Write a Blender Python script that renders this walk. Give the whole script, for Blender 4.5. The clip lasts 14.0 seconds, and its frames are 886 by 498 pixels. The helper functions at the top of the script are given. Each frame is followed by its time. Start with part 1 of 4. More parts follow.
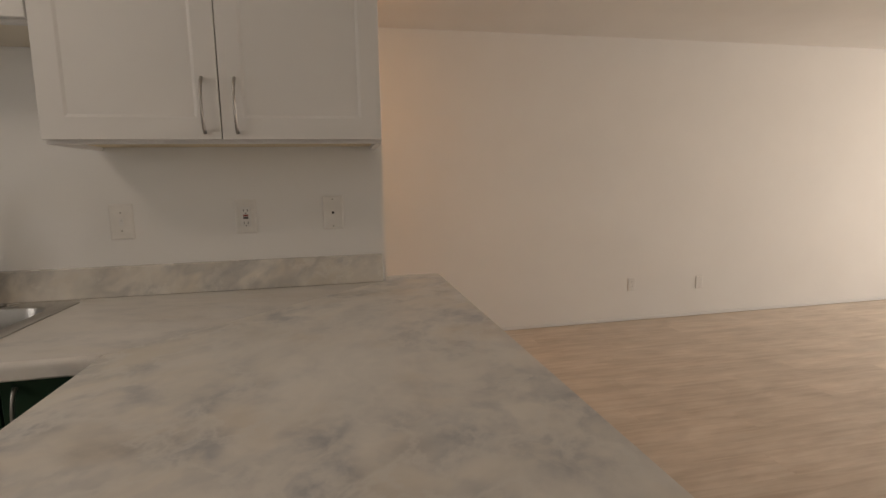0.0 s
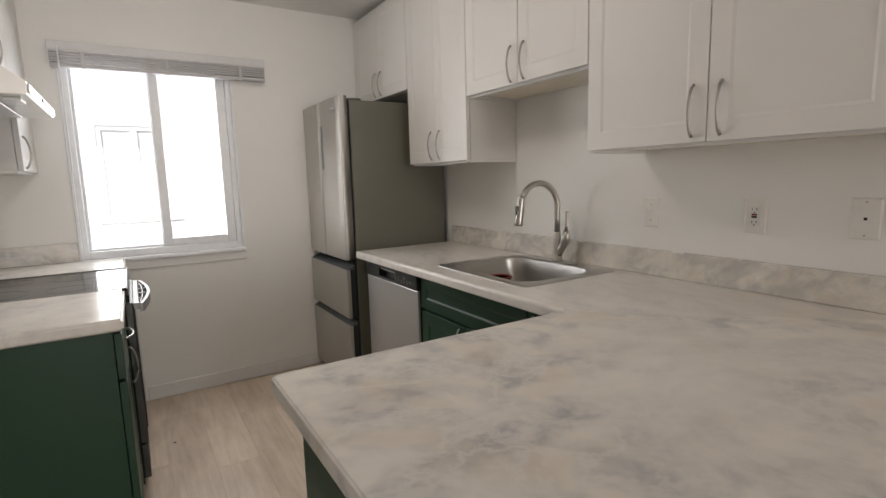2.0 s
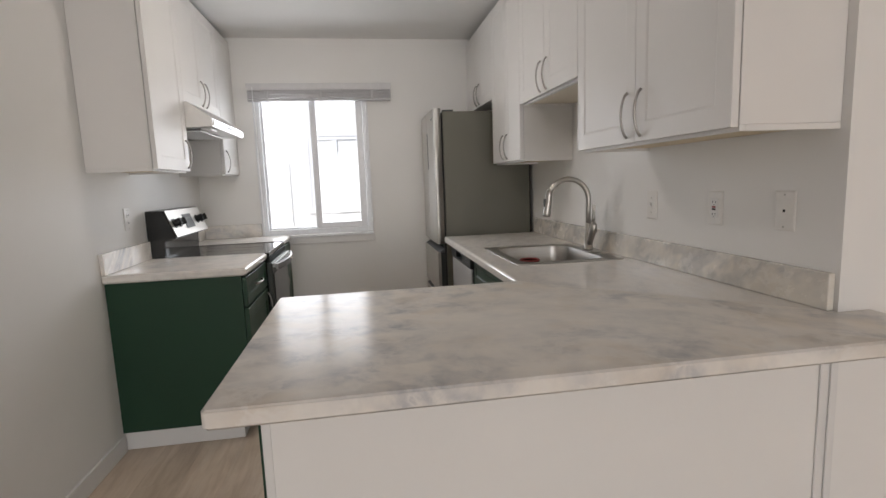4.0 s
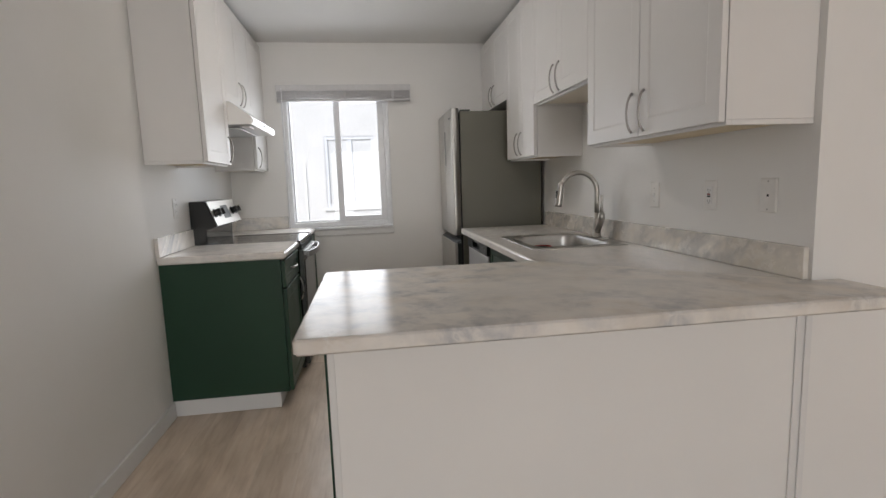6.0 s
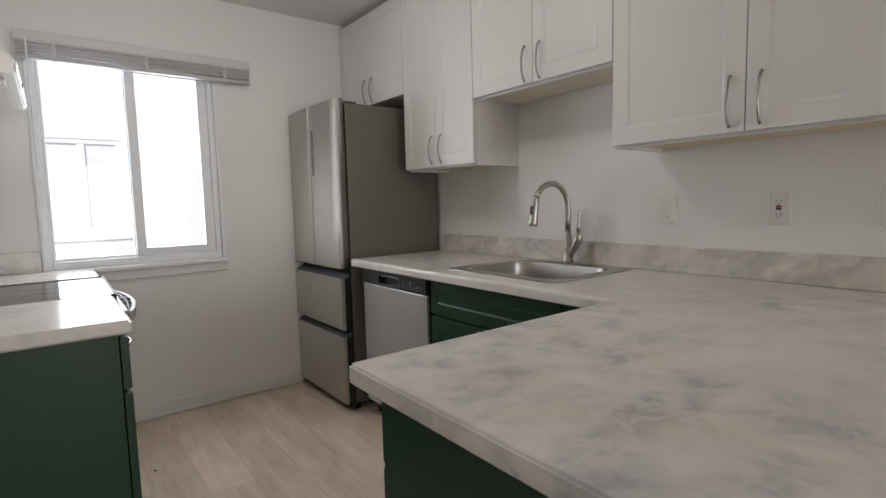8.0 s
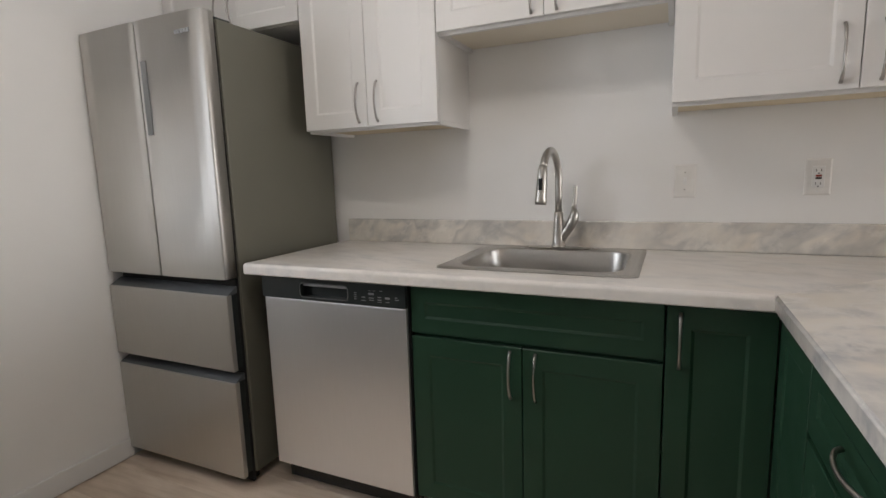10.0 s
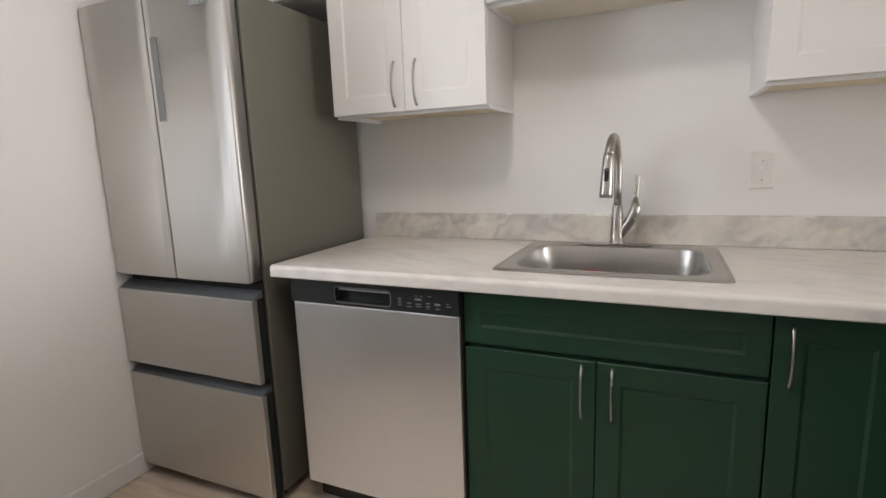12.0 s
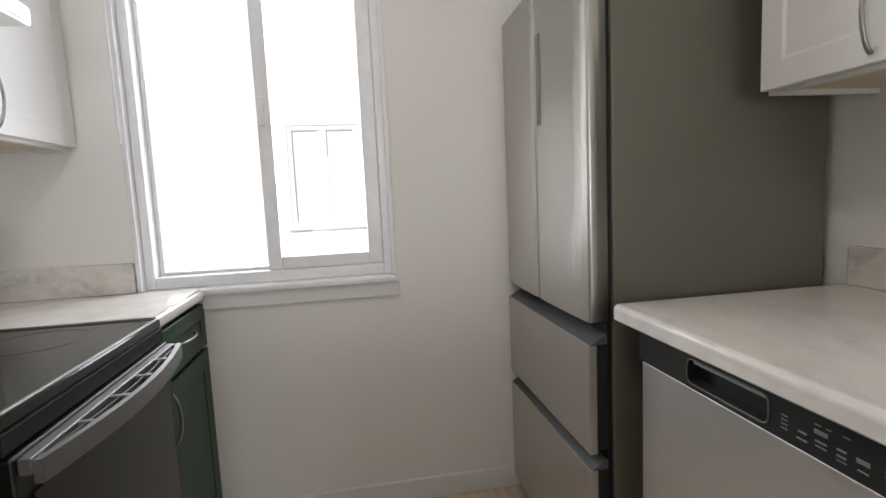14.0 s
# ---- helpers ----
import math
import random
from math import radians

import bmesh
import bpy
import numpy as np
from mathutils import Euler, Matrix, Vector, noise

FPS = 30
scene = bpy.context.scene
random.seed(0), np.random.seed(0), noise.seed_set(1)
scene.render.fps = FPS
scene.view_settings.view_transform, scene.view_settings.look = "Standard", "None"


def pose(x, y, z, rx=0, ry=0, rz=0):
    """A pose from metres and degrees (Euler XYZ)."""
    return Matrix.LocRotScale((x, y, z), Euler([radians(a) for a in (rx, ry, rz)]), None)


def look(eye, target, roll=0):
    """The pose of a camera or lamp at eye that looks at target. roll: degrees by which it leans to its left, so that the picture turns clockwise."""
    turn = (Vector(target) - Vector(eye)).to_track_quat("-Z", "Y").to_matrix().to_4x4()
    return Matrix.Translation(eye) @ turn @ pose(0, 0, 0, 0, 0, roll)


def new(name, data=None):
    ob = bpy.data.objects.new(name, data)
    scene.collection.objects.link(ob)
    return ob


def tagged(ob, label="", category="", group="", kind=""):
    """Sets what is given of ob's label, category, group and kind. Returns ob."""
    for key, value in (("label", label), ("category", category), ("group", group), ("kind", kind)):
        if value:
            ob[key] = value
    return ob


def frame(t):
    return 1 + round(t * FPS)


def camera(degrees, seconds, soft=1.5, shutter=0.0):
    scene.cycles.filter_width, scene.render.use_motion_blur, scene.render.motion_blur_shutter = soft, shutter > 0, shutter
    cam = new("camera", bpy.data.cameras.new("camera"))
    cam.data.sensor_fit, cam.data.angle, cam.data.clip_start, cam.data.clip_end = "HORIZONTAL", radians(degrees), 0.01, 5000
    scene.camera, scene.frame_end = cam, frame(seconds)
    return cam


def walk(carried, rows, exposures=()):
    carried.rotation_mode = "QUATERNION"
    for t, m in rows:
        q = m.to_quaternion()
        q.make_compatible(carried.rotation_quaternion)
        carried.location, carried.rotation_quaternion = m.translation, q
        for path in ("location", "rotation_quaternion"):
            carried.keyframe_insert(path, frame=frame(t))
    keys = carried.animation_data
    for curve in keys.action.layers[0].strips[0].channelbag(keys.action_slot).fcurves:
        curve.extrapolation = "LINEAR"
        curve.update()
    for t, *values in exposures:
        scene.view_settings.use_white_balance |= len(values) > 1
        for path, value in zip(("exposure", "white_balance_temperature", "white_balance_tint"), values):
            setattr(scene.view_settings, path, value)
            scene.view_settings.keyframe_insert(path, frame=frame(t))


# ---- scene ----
cam = camera(83, 14.0)
# seconds, eye, target, roll
PATH = [
    (0, (2.860, -1.824, 1.286), (3.262, 0.118, 1.025), -1.11),
    (0.5, (2.905, -1.721, 1.267), (2.867, 0.263, 1.015), -1.20),
    (1, (3.000, -1.664, 1.284), (2.307, 0.192, 1.015), -0.40),
    (1.5, (3.191, -1.670, 1.291), (1.856, -0.206, 1.018), -0.84),
    (2, (3.399, -1.735, 1.335), (1.715, -0.692, 1.054), -1.58),
    (2.5, (3.636, -1.685, 1.367), (1.810, -0.917, 1.090), -1.41),
    (3, (3.803, -1.519, 1.351), (1.903, -0.957, 1.076), -1.71),
    (5.5, (4.397, -1.047, 1.278), (2.427, -0.819, 1.020), -2.04),
    (6, (4.352, -1.336, 1.267), (2.390, -1.049, 1.007), -1.95),
    (6.5, (4.164, -1.571, 1.245), (2.225, -1.147, 0.998), -2.14),
    (7, (3.867, -1.774, 1.267), (2.008, -1.078, 1.023), -2.73),
    (7.5, (3.524, -1.959, 1.234), (1.807, -0.954, 1.031), -2.45),
    (8, (3.190, -1.936, 1.232), (1.615, -0.717, 1.045), -1.43),
    (8.5, (2.866, -1.942, 1.256), (1.482, -0.512, 1.057), -1.09),
    (9, (2.550, -1.998, 1.240), (1.382, -0.388, 1.031), -1.03),
    (11.5, (1.897, -1.923, 1.226), (1.270, -0.059, 0.864), -2.39),
    (12, (1.885, -1.885, 1.243), (1.080, -0.086, 0.899), -2.06),
    (12.5, (1.949, -1.779, 1.270), (0.906, -0.103, 0.951), -2.10),
    (13, (1.956, -1.621, 1.255), (0.637, -0.144, 0.974), -2.33),
    (13.5, (1.856, -1.404, 1.223), (0.160, -0.371, 0.986), -2.79),
    (14, (1.819, -1.262, 1.214), (-0.141, -0.927, 0.998), -2.65),
]
EXPOSURES = [
    (0.0, -0.53, 7350, 14), (0.5, -0.18, 7200, 14), (1.0, -0.03, 6850, 12), (1.7, 0.06, 6600, 11), (2.5, -0.02, 6480, 13), (3.0, 0.0, 6400, 12.5), (5.5, -0.24, 6280, 11.5), (6.5, -0.23, 6230, 10.5),
    (8.0, -0.14, 6230, 10.5), (9.0, -0.07, 6210, 11.5), (11.5, 0.63, 6250, 11.5), (12.5, 0.55, 6230, 12), (13.3, 0.45, 6280, 11.5), (14.0, 0.12, 6250, 11),
]
walk(cam, [(t, look(eye, target, roll)) for t, eye, target, roll in PATH], EXPOSURES)

# ---- world, sun, large lights ----
world = bpy.data.worlds.new("world")
scene.world = world
world.use_nodes = True
wn = world.node_tree
sky = wn.nodes.new("ShaderNodeTexSky")
sky.sky_type = "NISHITA"
sky.sun_disc = False
sky.sun_elevation = radians(43)
sky.sun_rotation = radians(135)
wn.links.new(sky.outputs["Color"], wn.nodes["Background"].inputs["Color"])
wn.nodes["Background"].inputs["Strength"].default_value = 0.14


def lamp(name, kind, energy, m, color, size=None, size_y=None):
    data = bpy.data.lights.new(name, kind)
    data.energy, data.color = energy, color
    if kind == "AREA":
        data.shape, data.size, data.size_y = "RECTANGLE", size, size_y
    elif size:
        data.shadow_soft_size = size
    ob = new(name, data)
    ob.matrix_world = m
    return ob


sun = lamp("sun", "SUN", 5.0, look((6, -6, 8), (0, 0, 0)), (1.0, 0.96, 0.9))
sun.data.angle = radians(0.5)
# daylight standing in the openings of the kitchen window and of the living room's large window
lamp("window_daylight", "AREA", 15.5, look((-0.23, -1.56, 1.5), (1.0, -1.50, 1.42)), (0.965, 0.985, 1.0), 0.83, 1.1)
lamp("living_daylight", "AREA", 112, look((10.53, -0.8, 1.3), (5.0, -0.8, 1.3)), (1.0, 0.97, 0.935), 3.0, 1.9)

# ---- materials ----


def nodes_of(name, rough=0.5, metal=0.0):
    m = bpy.data.materials.new(name)
    m.use_nodes = True
    t = m.node_tree
    b = t.nodes["Principled BSDF"]
    b.inputs["Roughness"].default_value = rough
    b.inputs["Metallic"].default_value = metal
    return m, t, b


def coords(t, scale=(1, 1, 1), rot=(0, 0, 0), space="world"):
    if space == "world":
        src = t.nodes.new("ShaderNodeNewGeometry").outputs["Position"]
    else:
        src = t.nodes.new("ShaderNodeTexCoord").outputs["Object"]
    mp = t.nodes.new("ShaderNodeMapping")
    mp.inputs["Scale"].default_value = scale
    mp.inputs["Rotation"].default_value = rot
    t.links.new(src, mp.inputs["Vector"])
    return mp.outputs["Vector"]


def noise_tex(t, vec, scale, detail=4.0, rough=0.55, distort=0.0):
    n = t.nodes.new("ShaderNodeTexNoise")
    n.inputs["Scale"].default_value = scale
    n.inputs["Detail"].default_value = detail
    n.inputs["Roughness"].default_value = rough
    n.inputs["Distortion"].default_value = distort
    t.links.new(vec, n.inputs["Vector"])
    return n.outputs["Fac"]


def ramp(t, fac, stops):
    r = t.nodes.new("ShaderNodeValToRGB")
    e = r.color_ramp.elements
    while len(e) < len(stops):
        e.new(0.5)
    for el, (p, c) in zip(e, stops):
        el.position = p
        el.color = (*c, 1) if len(c) == 3 else c
    t.links.new(fac, r.inputs["Fac"])
    return r.outputs["Color"]


def mix(t, fac, a, b, mode="MIX"):
    n = t.nodes.new("ShaderNodeMix")
    n.data_type, n.blend_type = "RGBA", mode
    for sock, v in ((n.inputs[0], fac), (n.inputs[6], a), (n.inputs[7], b)):
        if hasattr(v, "is_output"):
            t.links.new(v, sock)
        elif isinstance(v, (int, float)):
            sock.default_value = v
        else:
            sock.default_value = (*v, 1)
    return n.outputs[2]


def bump(t, b, height, strength, distance=0.002):
    n = t.nodes.new("ShaderNodeBump")
    n.inputs["Strength"].default_value = strength
    n.inputs["Distance"].default_value = distance
    t.links.new(height, n.inputs["Height"])
    t.links.new(n.outputs["Normal"], b.inputs["Normal"])


def painted(name, color, rough, grain=90.0, relief=0.15, vary=0.05, spec=0.5):
    """Paint with faint roller texture and slight unevenness."""
    m, t, b = nodes_of(name, rough)
    v = coords(t)
    lo = tuple(c * (1 - vary) for c in color)
    hi = tuple(min(1, c * (1 + vary * 0.6)) for c in color)
    t.links.new(ramp(t, noise_tex(t, v, 1.7, 5), [(0.3, lo), (0.7, hi)]), b.inputs["Base Color"])
    rr = ramp(t, noise_tex(t, v, 6.0, 3), [(0.3, (rough * 0.88,) * 3), (0.7, (min(1, rough * 1.1),) * 3)])
    t.links.new(rr, b.inputs["Roughness"])
    b.inputs["Specular IOR Level"].default_value = spec
    bump(t, b, noise_tex(t, v, grain, 3), relief, 0.0015)
    return m


def brushed(name, color, rough, along=(1, 1, 60), streak=0.06, metal=1.0, aniso=0.0, relief=0.05):
    """Brushed metal: fine streaks in colour, gloss and relief."""
    m, t, b = nodes_of(name, rough, metal)
    v = coords(t, along)
    f = noise_tex(t, v, 9.0, 6, 0.6)
    lo = tuple(c * (1 - streak) for c in color)
    hi = tuple(min(1, c * (1 + streak)) for c in color)
    t.links.new(ramp(t, f, [(0.3, lo), (0.7, hi)]), b.inputs["Base Color"])
    smear = noise_tex(t, coords(t), 3.0, 4)
    t.links.new(ramp(t, smear, [(0.3, (rough * 0.85,) * 3), (0.75, (rough * 1.2,) * 3)]), b.inputs["Roughness"])
    b.inputs["Anisotropic"].default_value = aniso
    if relief:
        bump(t, b, f, relief, 0.0005)
    return m


def plain(name, color, rough, metal=0.0, spec=0.5):
    m, t, b = nodes_of(name, rough, metal)
    v = coords(t)
    lo = tuple(c * 0.93 for c in color)
    t.links.new(ramp(t, noise_tex(t, v, 25.0, 3), [(0.3, lo), (0.7, color)]), b.inputs["Base Color"])
    b.inputs["Specular IOR Level"].default_value = spec
    return m


def marble(name, rough=0.2, cloud=1.0, turn=32, stretch=(1.0, 1.2, 1.2), warm=0.0, veins=0.0, tone=1.0, tilt=0):
    """Cloudy marble laminate: warm cream with soft blue-grey and tan smudges; cloud is the share of grey."""
    m, t, b = nodes_of(name, rough)
    spread = t.nodes.new("ShaderNodeVectorMath")
    spread.operation = "MULTIPLY"
    t.links.new(coords(t, (1, 1, 1), (0, radians(tilt), radians(turn))), spread.inputs[0])
    spread.inputs[1].default_value = stretch
    v = spread.outputs[0]
    w = v
    for size, amount in ((2.0, 0.14), (6.0, 0.035)):
        warp = t.nodes.new("ShaderNodeTexNoise")
        warp.inputs["Scale"].default_value = size
        warp.inputs["Detail"].default_value = 2
        t.links.new(w, warp.inputs["Vector"])
        add = t.nodes.new("ShaderNodeVectorMath")
        add.operation = "MULTIPLY_ADD"
        t.links.new(warp.outputs["Color"], add.inputs[0])
        add.inputs[1].default_value = (amount, amount, amount)
        t.links.new(w, add.inputs[2])
        w = add.outputs[0]
    base = ramp(t, noise_tex(t, w, 1.9, 3), [(0.30, (0.76, 0.715, 0.645)), (0.48, (0.83, 0.79, 0.735)), (0.70, (0.87, 0.845, 0.805))])
    area = ramp(t, noise_tex(t, w, 1.6, 2), [(0.34, (0.22 * cloud,) * 3), (0.54, (cloud,) * 3)])
    mottle = ramp(t, noise_tex(t, w, 9.5, 3, 0.5, 0.1), [(0.38, (0, 0, 0)), (0.66, (1, 1, 1))])
    fine = ramp(t, noise_tex(t, w, 21.0, 4, 0.6, 0.3), [(0.36, (0.35, 0.35, 0.35)), (0.60, (1, 1, 1))])
    grey = mix(t, 1.0, mix(t, 1.0, mottle, area, "MULTIPLY"), fine, "MULTIPLY")
    col = mix(t, grey, base, (0.43, 0.445, 0.475))
    tan = ramp(t, noise_tex(t, w, 4.2, 3, 0.5, 0.2), [(0.52, (0, 0, 0)), (0.72, (0.5, 0.5, 0.5))])
    col = mix(t, tan, col, (0.66, 0.575, 0.475))
    drift = ramp(t, noise_tex(t, w, 3.1, 4, 0.6, 0.0), [(0.44, (0, 0, 0)), (0.50, (0.15 * cloud,) * 3), (0.56, (0, 0, 0))])
    col = mix(t, drift, col, (0.52, 0.525, 0.535))
    white = ramp(t, noise_tex(t, w, 6.5, 5, 0.6, 0.2), [(0.47, (0, 0, 0)), (0.51, (0.6, 0.6, 0.6)), (0.56, (0, 0, 0))])
    col = mix(t, white, col, (0.81, 0.785, 0.745))
    if veins:
        line = ramp(t, noise_tex(t, w, 1.7, 4, 0.6, 0.2), [(0.44, (0, 0, 0)), (0.5, (veins, veins, veins)), (0.53, (0, 0, 0))])
        col = mix(t, line, col, (0.33, 0.34, 0.36))
    if warm:
        col = mix(t, warm, col, (0.80, 0.765, 0.73))
    if tone < 1:
        col = mix(t, 1.0, col, (tone, tone * 0.985, tone * 0.95), "MULTIPLY")
    t.links.new(col, b.inputs["Base Color"])
    t.links.new(ramp(t, noise_tex(t, v, 14, 3), [(0.3, (rough * 0.8,) * 3), (0.7, (rough * 1.25,) * 3)]), b.inputs["Roughness"])
    bump(t, b, noise_tex(t, v, 9, 3), 0.03, 0.002)
    return m


WALL = painted("wall_paint", (0.84, 0.83, 0.81), 0.62, 70, 0.12, 0.025, 0.35)
CREAM = painted("cream_cabinet_underside", (0.78, 0.71, 0.59), 0.5, 40, 0.08, 0.04)
CEIL = painted("ceiling_paint", (0.84, 0.835, 0.82), 0.8, 60, 0.2, 0.03, 0.3)
TRIM = painted("trim_paint", (0.78, 0.775, 0.765), 0.4, 40, 0.05, 0.03)
CABW = painted("white_cabinet_paint", (0.80, 0.785, 0.765), 0.46, 55, 0.07, 0.03)
GREEN = painted("green_cabinet_paint", (0.0185, 0.054, 0.0305), 0.40, 55, 0.08, 0.14, 0.32)
UNDER = painted("raw_cabinet_underside", (0.74, 0.63, 0.45), 0.6, 40, 0.1, 0.12)
STEEL = brushed("brushed_stainless", (0.56, 0.545, 0.515), 0.34, (60, 60, 1.0), 0.035, 0.88, 0.4, 0.0)
STEELH = brushed("dishwasher_stainless", (0.82, 0.82, 0.835), 0.38, (60, 60, 1.0), 0.02, 0.9, 0.4, 0.0)
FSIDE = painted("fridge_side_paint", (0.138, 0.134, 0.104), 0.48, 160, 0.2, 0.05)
PULLM = brushed("pull_nickel", (0.40, 0.38, 0.36), 0.3, (1, 1, 40), 0.05)
NICKEL = brushed("brushed_nickel", (0.47, 0.45, 0.42), 0.31, (1, 1, 40), 0.05)
SINKM = brushed("sink_stainless", (0.50, 0.49, 0.47), 0.33, (30, 1, 30), 0.08)
DARK = plain("dark_grey_plastic", (0.024, 0.029, 0.028), 0.36, 0.0, 0.4)
BLACK = plain("black_enamel", (0.012, 0.013, 0.013), 0.25)
GLASSB = plain("black_ceramic_glass", (0.013, 0.015, 0.014), 0.08)
GAP = plain("shadow_gap_black", (0.01, 0.01, 0.01), 0.8)
VINYL = plain("white_vinyl", (0.86, 0.87, 0.89), 0.35)
PLATE = plain("ivory_plate", (0.83, 0.81, 0.775), 0.4)
PLATEW = plain("white_device", (0.82, 0.81, 0.79), 0.35)
RED = plain("red_plastic", (0.26, 0.022, 0.017), 0.45)
INK = plain("pale_print", (0.30, 0.30, 0.30), 0.5)
VALANCE = plain("blind_valance", (0.68, 0.675, 0.68), 0.45)
SLAT = plain("blind_slat", (0.52, 0.515, 0.525), 0.45)
MARBLE = marble("marble_laminate", 0.17, 0.88, 38, (1.0, 0.85, 1.0))
MARBLER = marble("marble_laminate_run", 0.14, 0.7, 14, (0.8, 1.5, 1.2), 0.45)
MARBLES = marble("marble_splash", 0.24, 0.85, 0, (1.0, 1.0, 1.5), 0.1, 0.45, 0.95, 35)
MARBLEC = marble("marble_laminate_range", 0.20, 0.6, 20, (1.0, 1.1, 1.1), 0.15)
MARBLEW = marble("marble_splash_window", 0.24, 0.9, 0, (1.9, 0.8, 0.4), 0.0, 0.0, 1.0, 42)
for top, gloss in ((MARBLE, 0.04), (MARBLER, 0.4), (MARBLEC, 0.3)):
    top.node_tree.nodes["Principled BSDF"].inputs["Specular IOR Level"].default_value = gloss
STUCCO = painted("neighbour_stucco", (0.86, 0.85, 0.83), 0.8, 30, 0.4, 0.05)

GLASS, gt, gb = nodes_of("window_glass", 0.02)
gt.nodes.remove(gb)
tr = gt.nodes.new("ShaderNodeBsdfTransparent")
gl = gt.nodes.new("ShaderNodeBsdfGlossy")
gl.inputs["Roughness"].default_value = 0.03
fr = gt.nodes.new("ShaderNodeFresnel")
ms = gt.nodes.new("ShaderNodeMixShader")
gt.links.new(fr.outputs[0], ms.inputs[0])
gt.links.new(tr.outputs[0], ms.inputs[1])
gt.links.new(gl.outputs[0], ms.inputs[2])
gt.links.new(ms.outputs[0], gt.nodes["Material Output"].inputs["Surface"])

# oak planks: grain runs along x, tone differs plank by plank
OAK, ot, obs = nodes_of("oak_plank", 0.34)
info = ot.nodes.new("ShaderNodeObjectInfo")
ov = ot.nodes.new("ShaderNodeVectorMath")
ov.operation = "MULTIPLY_ADD"
ogeo = ot.nodes.new("ShaderNodeNewGeometry")
ot.links.new(ogeo.outputs["Position"], ov.inputs[0])
ov.inputs[1].default_value = (1.3, 16.0, 1.0)
osc = ot.nodes.new("ShaderNodeVectorMath")
osc.operation = "SCALE"
osc.inputs[0].default_value = (9.0, 17.0, 5.0)
ot.links.new(info.outputs["Random"], osc.inputs["Scale"])
ot.links.new(osc.outputs[0], ov.inputs[2])
grain = noise_tex(ot, ov.outputs[0], 2.2, 6, 0.6, 0.5)
ocol = ramp(ot, grain, [(0.25, (0.60, 0.48, 0.377)), (0.5, (0.72, 0.607, 0.498)), (0.75, (0.79, 0.692, 0.592))])
otone = ramp(ot, info.outputs["Random"], [(0.0, (0.91, 0.90, 0.885)), (1.0, (1.04, 1.035, 1.03))])
oblot = ramp(ot, noise_tex(ot, coords(ot, (1.2, 3.2, 1)), 2.3, 4, 0.6, 0.4), [(0.3, (0.82, 0.795, 0.765)), (0.68, (1.05, 1.04, 1.03))])
ocol = mix(ot, 1.0, ocol, oblot, "MULTIPLY")
ot.links.new(mix(ot, 1.0, ocol, otone, "MULTIPLY"), obs.inputs["Base Color"])
bump(ot, obs, grain, 0.06, 0.001)

# ---- builders ----


def thing(name, label, category, m=None, group=""):
    ob = new(name)
    ob.empty_display_size = 0.05
    ob.matrix_world = m or Matrix()
    return tagged(ob, label, category, group)


def part(name, bm, material, parent=None, label="", smooth=False):
    me = bpy.data.meshes.new(name)
    bmesh.ops.recalc_face_normals(bm, faces=bm.faces)
    bm.to_mesh(me)
    bm.free()
    if smooth:
        for p in me.polygons:
            p.use_smooth = True
    me.materials.append(material)
    ob = new(name, me)
    if parent is not None:
        ob.parent = parent
    if label:
        ob["label"] = label
    return ob


def box(bm, x0, y0, z0, x1, y1, z1, bev=0.0, seg=2):
    """Adds a box, its edges rounded by bev."""
    made = bmesh.ops.create_cube(bm, size=1.0, matrix=Matrix.Translation(((x0 + x1) / 2, (y0 + y1) / 2, (z0 + z1) / 2)) @ Matrix.Diagonal((x1 - x0, y1 - y0, z1 - z0, 1)))
    if bev:
        es = list({e for v in made["verts"] for e in v.link_edges})
        bmesh.ops.bevel(bm, geom=es, offset=bev, segments=seg, affect="EDGES", profile=0.5)
    return bm


def soften(ob):
    """Smooth shading that keeps the large flat faces flat."""
    for p in ob.data.polygons:
        p.use_smooth = True
    ob.modifiers.new("normals", "WEIGHTED_NORMAL").weight = 80
    return ob


def boxes(*list_, bev=0.0):
    bm = bmesh.new()
    for b in list_:
        box(bm, *b, bev=bev)
    return bm


def tube(bm, pts, radii, seg=12, flat=1.0, cap=True):
    """Sweeps a round (or flattened) section along pts."""
    pts = [Vector(p) for p in pts]
    n = len(pts)
    if not hasattr(radii, "__len__"):
        radii = [radii] * n
    rings, ref = [], None
    for i, p in enumerate(pts):
        d = (pts[min(i + 1, n - 1)] - pts[max(i - 1, 0)]).normalized()
        if ref is None:
            ref = Vector((1, 0, 0)) if abs(d.x) < 0.9 else Vector((0, 0, 1))
        a = (ref - d * ref.dot(d)).normalized()
        ref = a
        b = d.cross(a)
        rings.append([bm.verts.new(p + radii[i] * (math.cos(k * math.tau / seg) * a + flat * math.sin(k * math.tau / seg) * b)) for k in range(seg)])
    for r0, r1 in zip(rings, rings[1:]):
        for k in range(seg):
            bm.faces.new((r0[k], r0[(k + 1) % seg], r1[(k + 1) % seg], r1[k]))
    if cap:
        bm.faces.new(rings[0])
        bm.faces.new(rings[-1])
    return bm


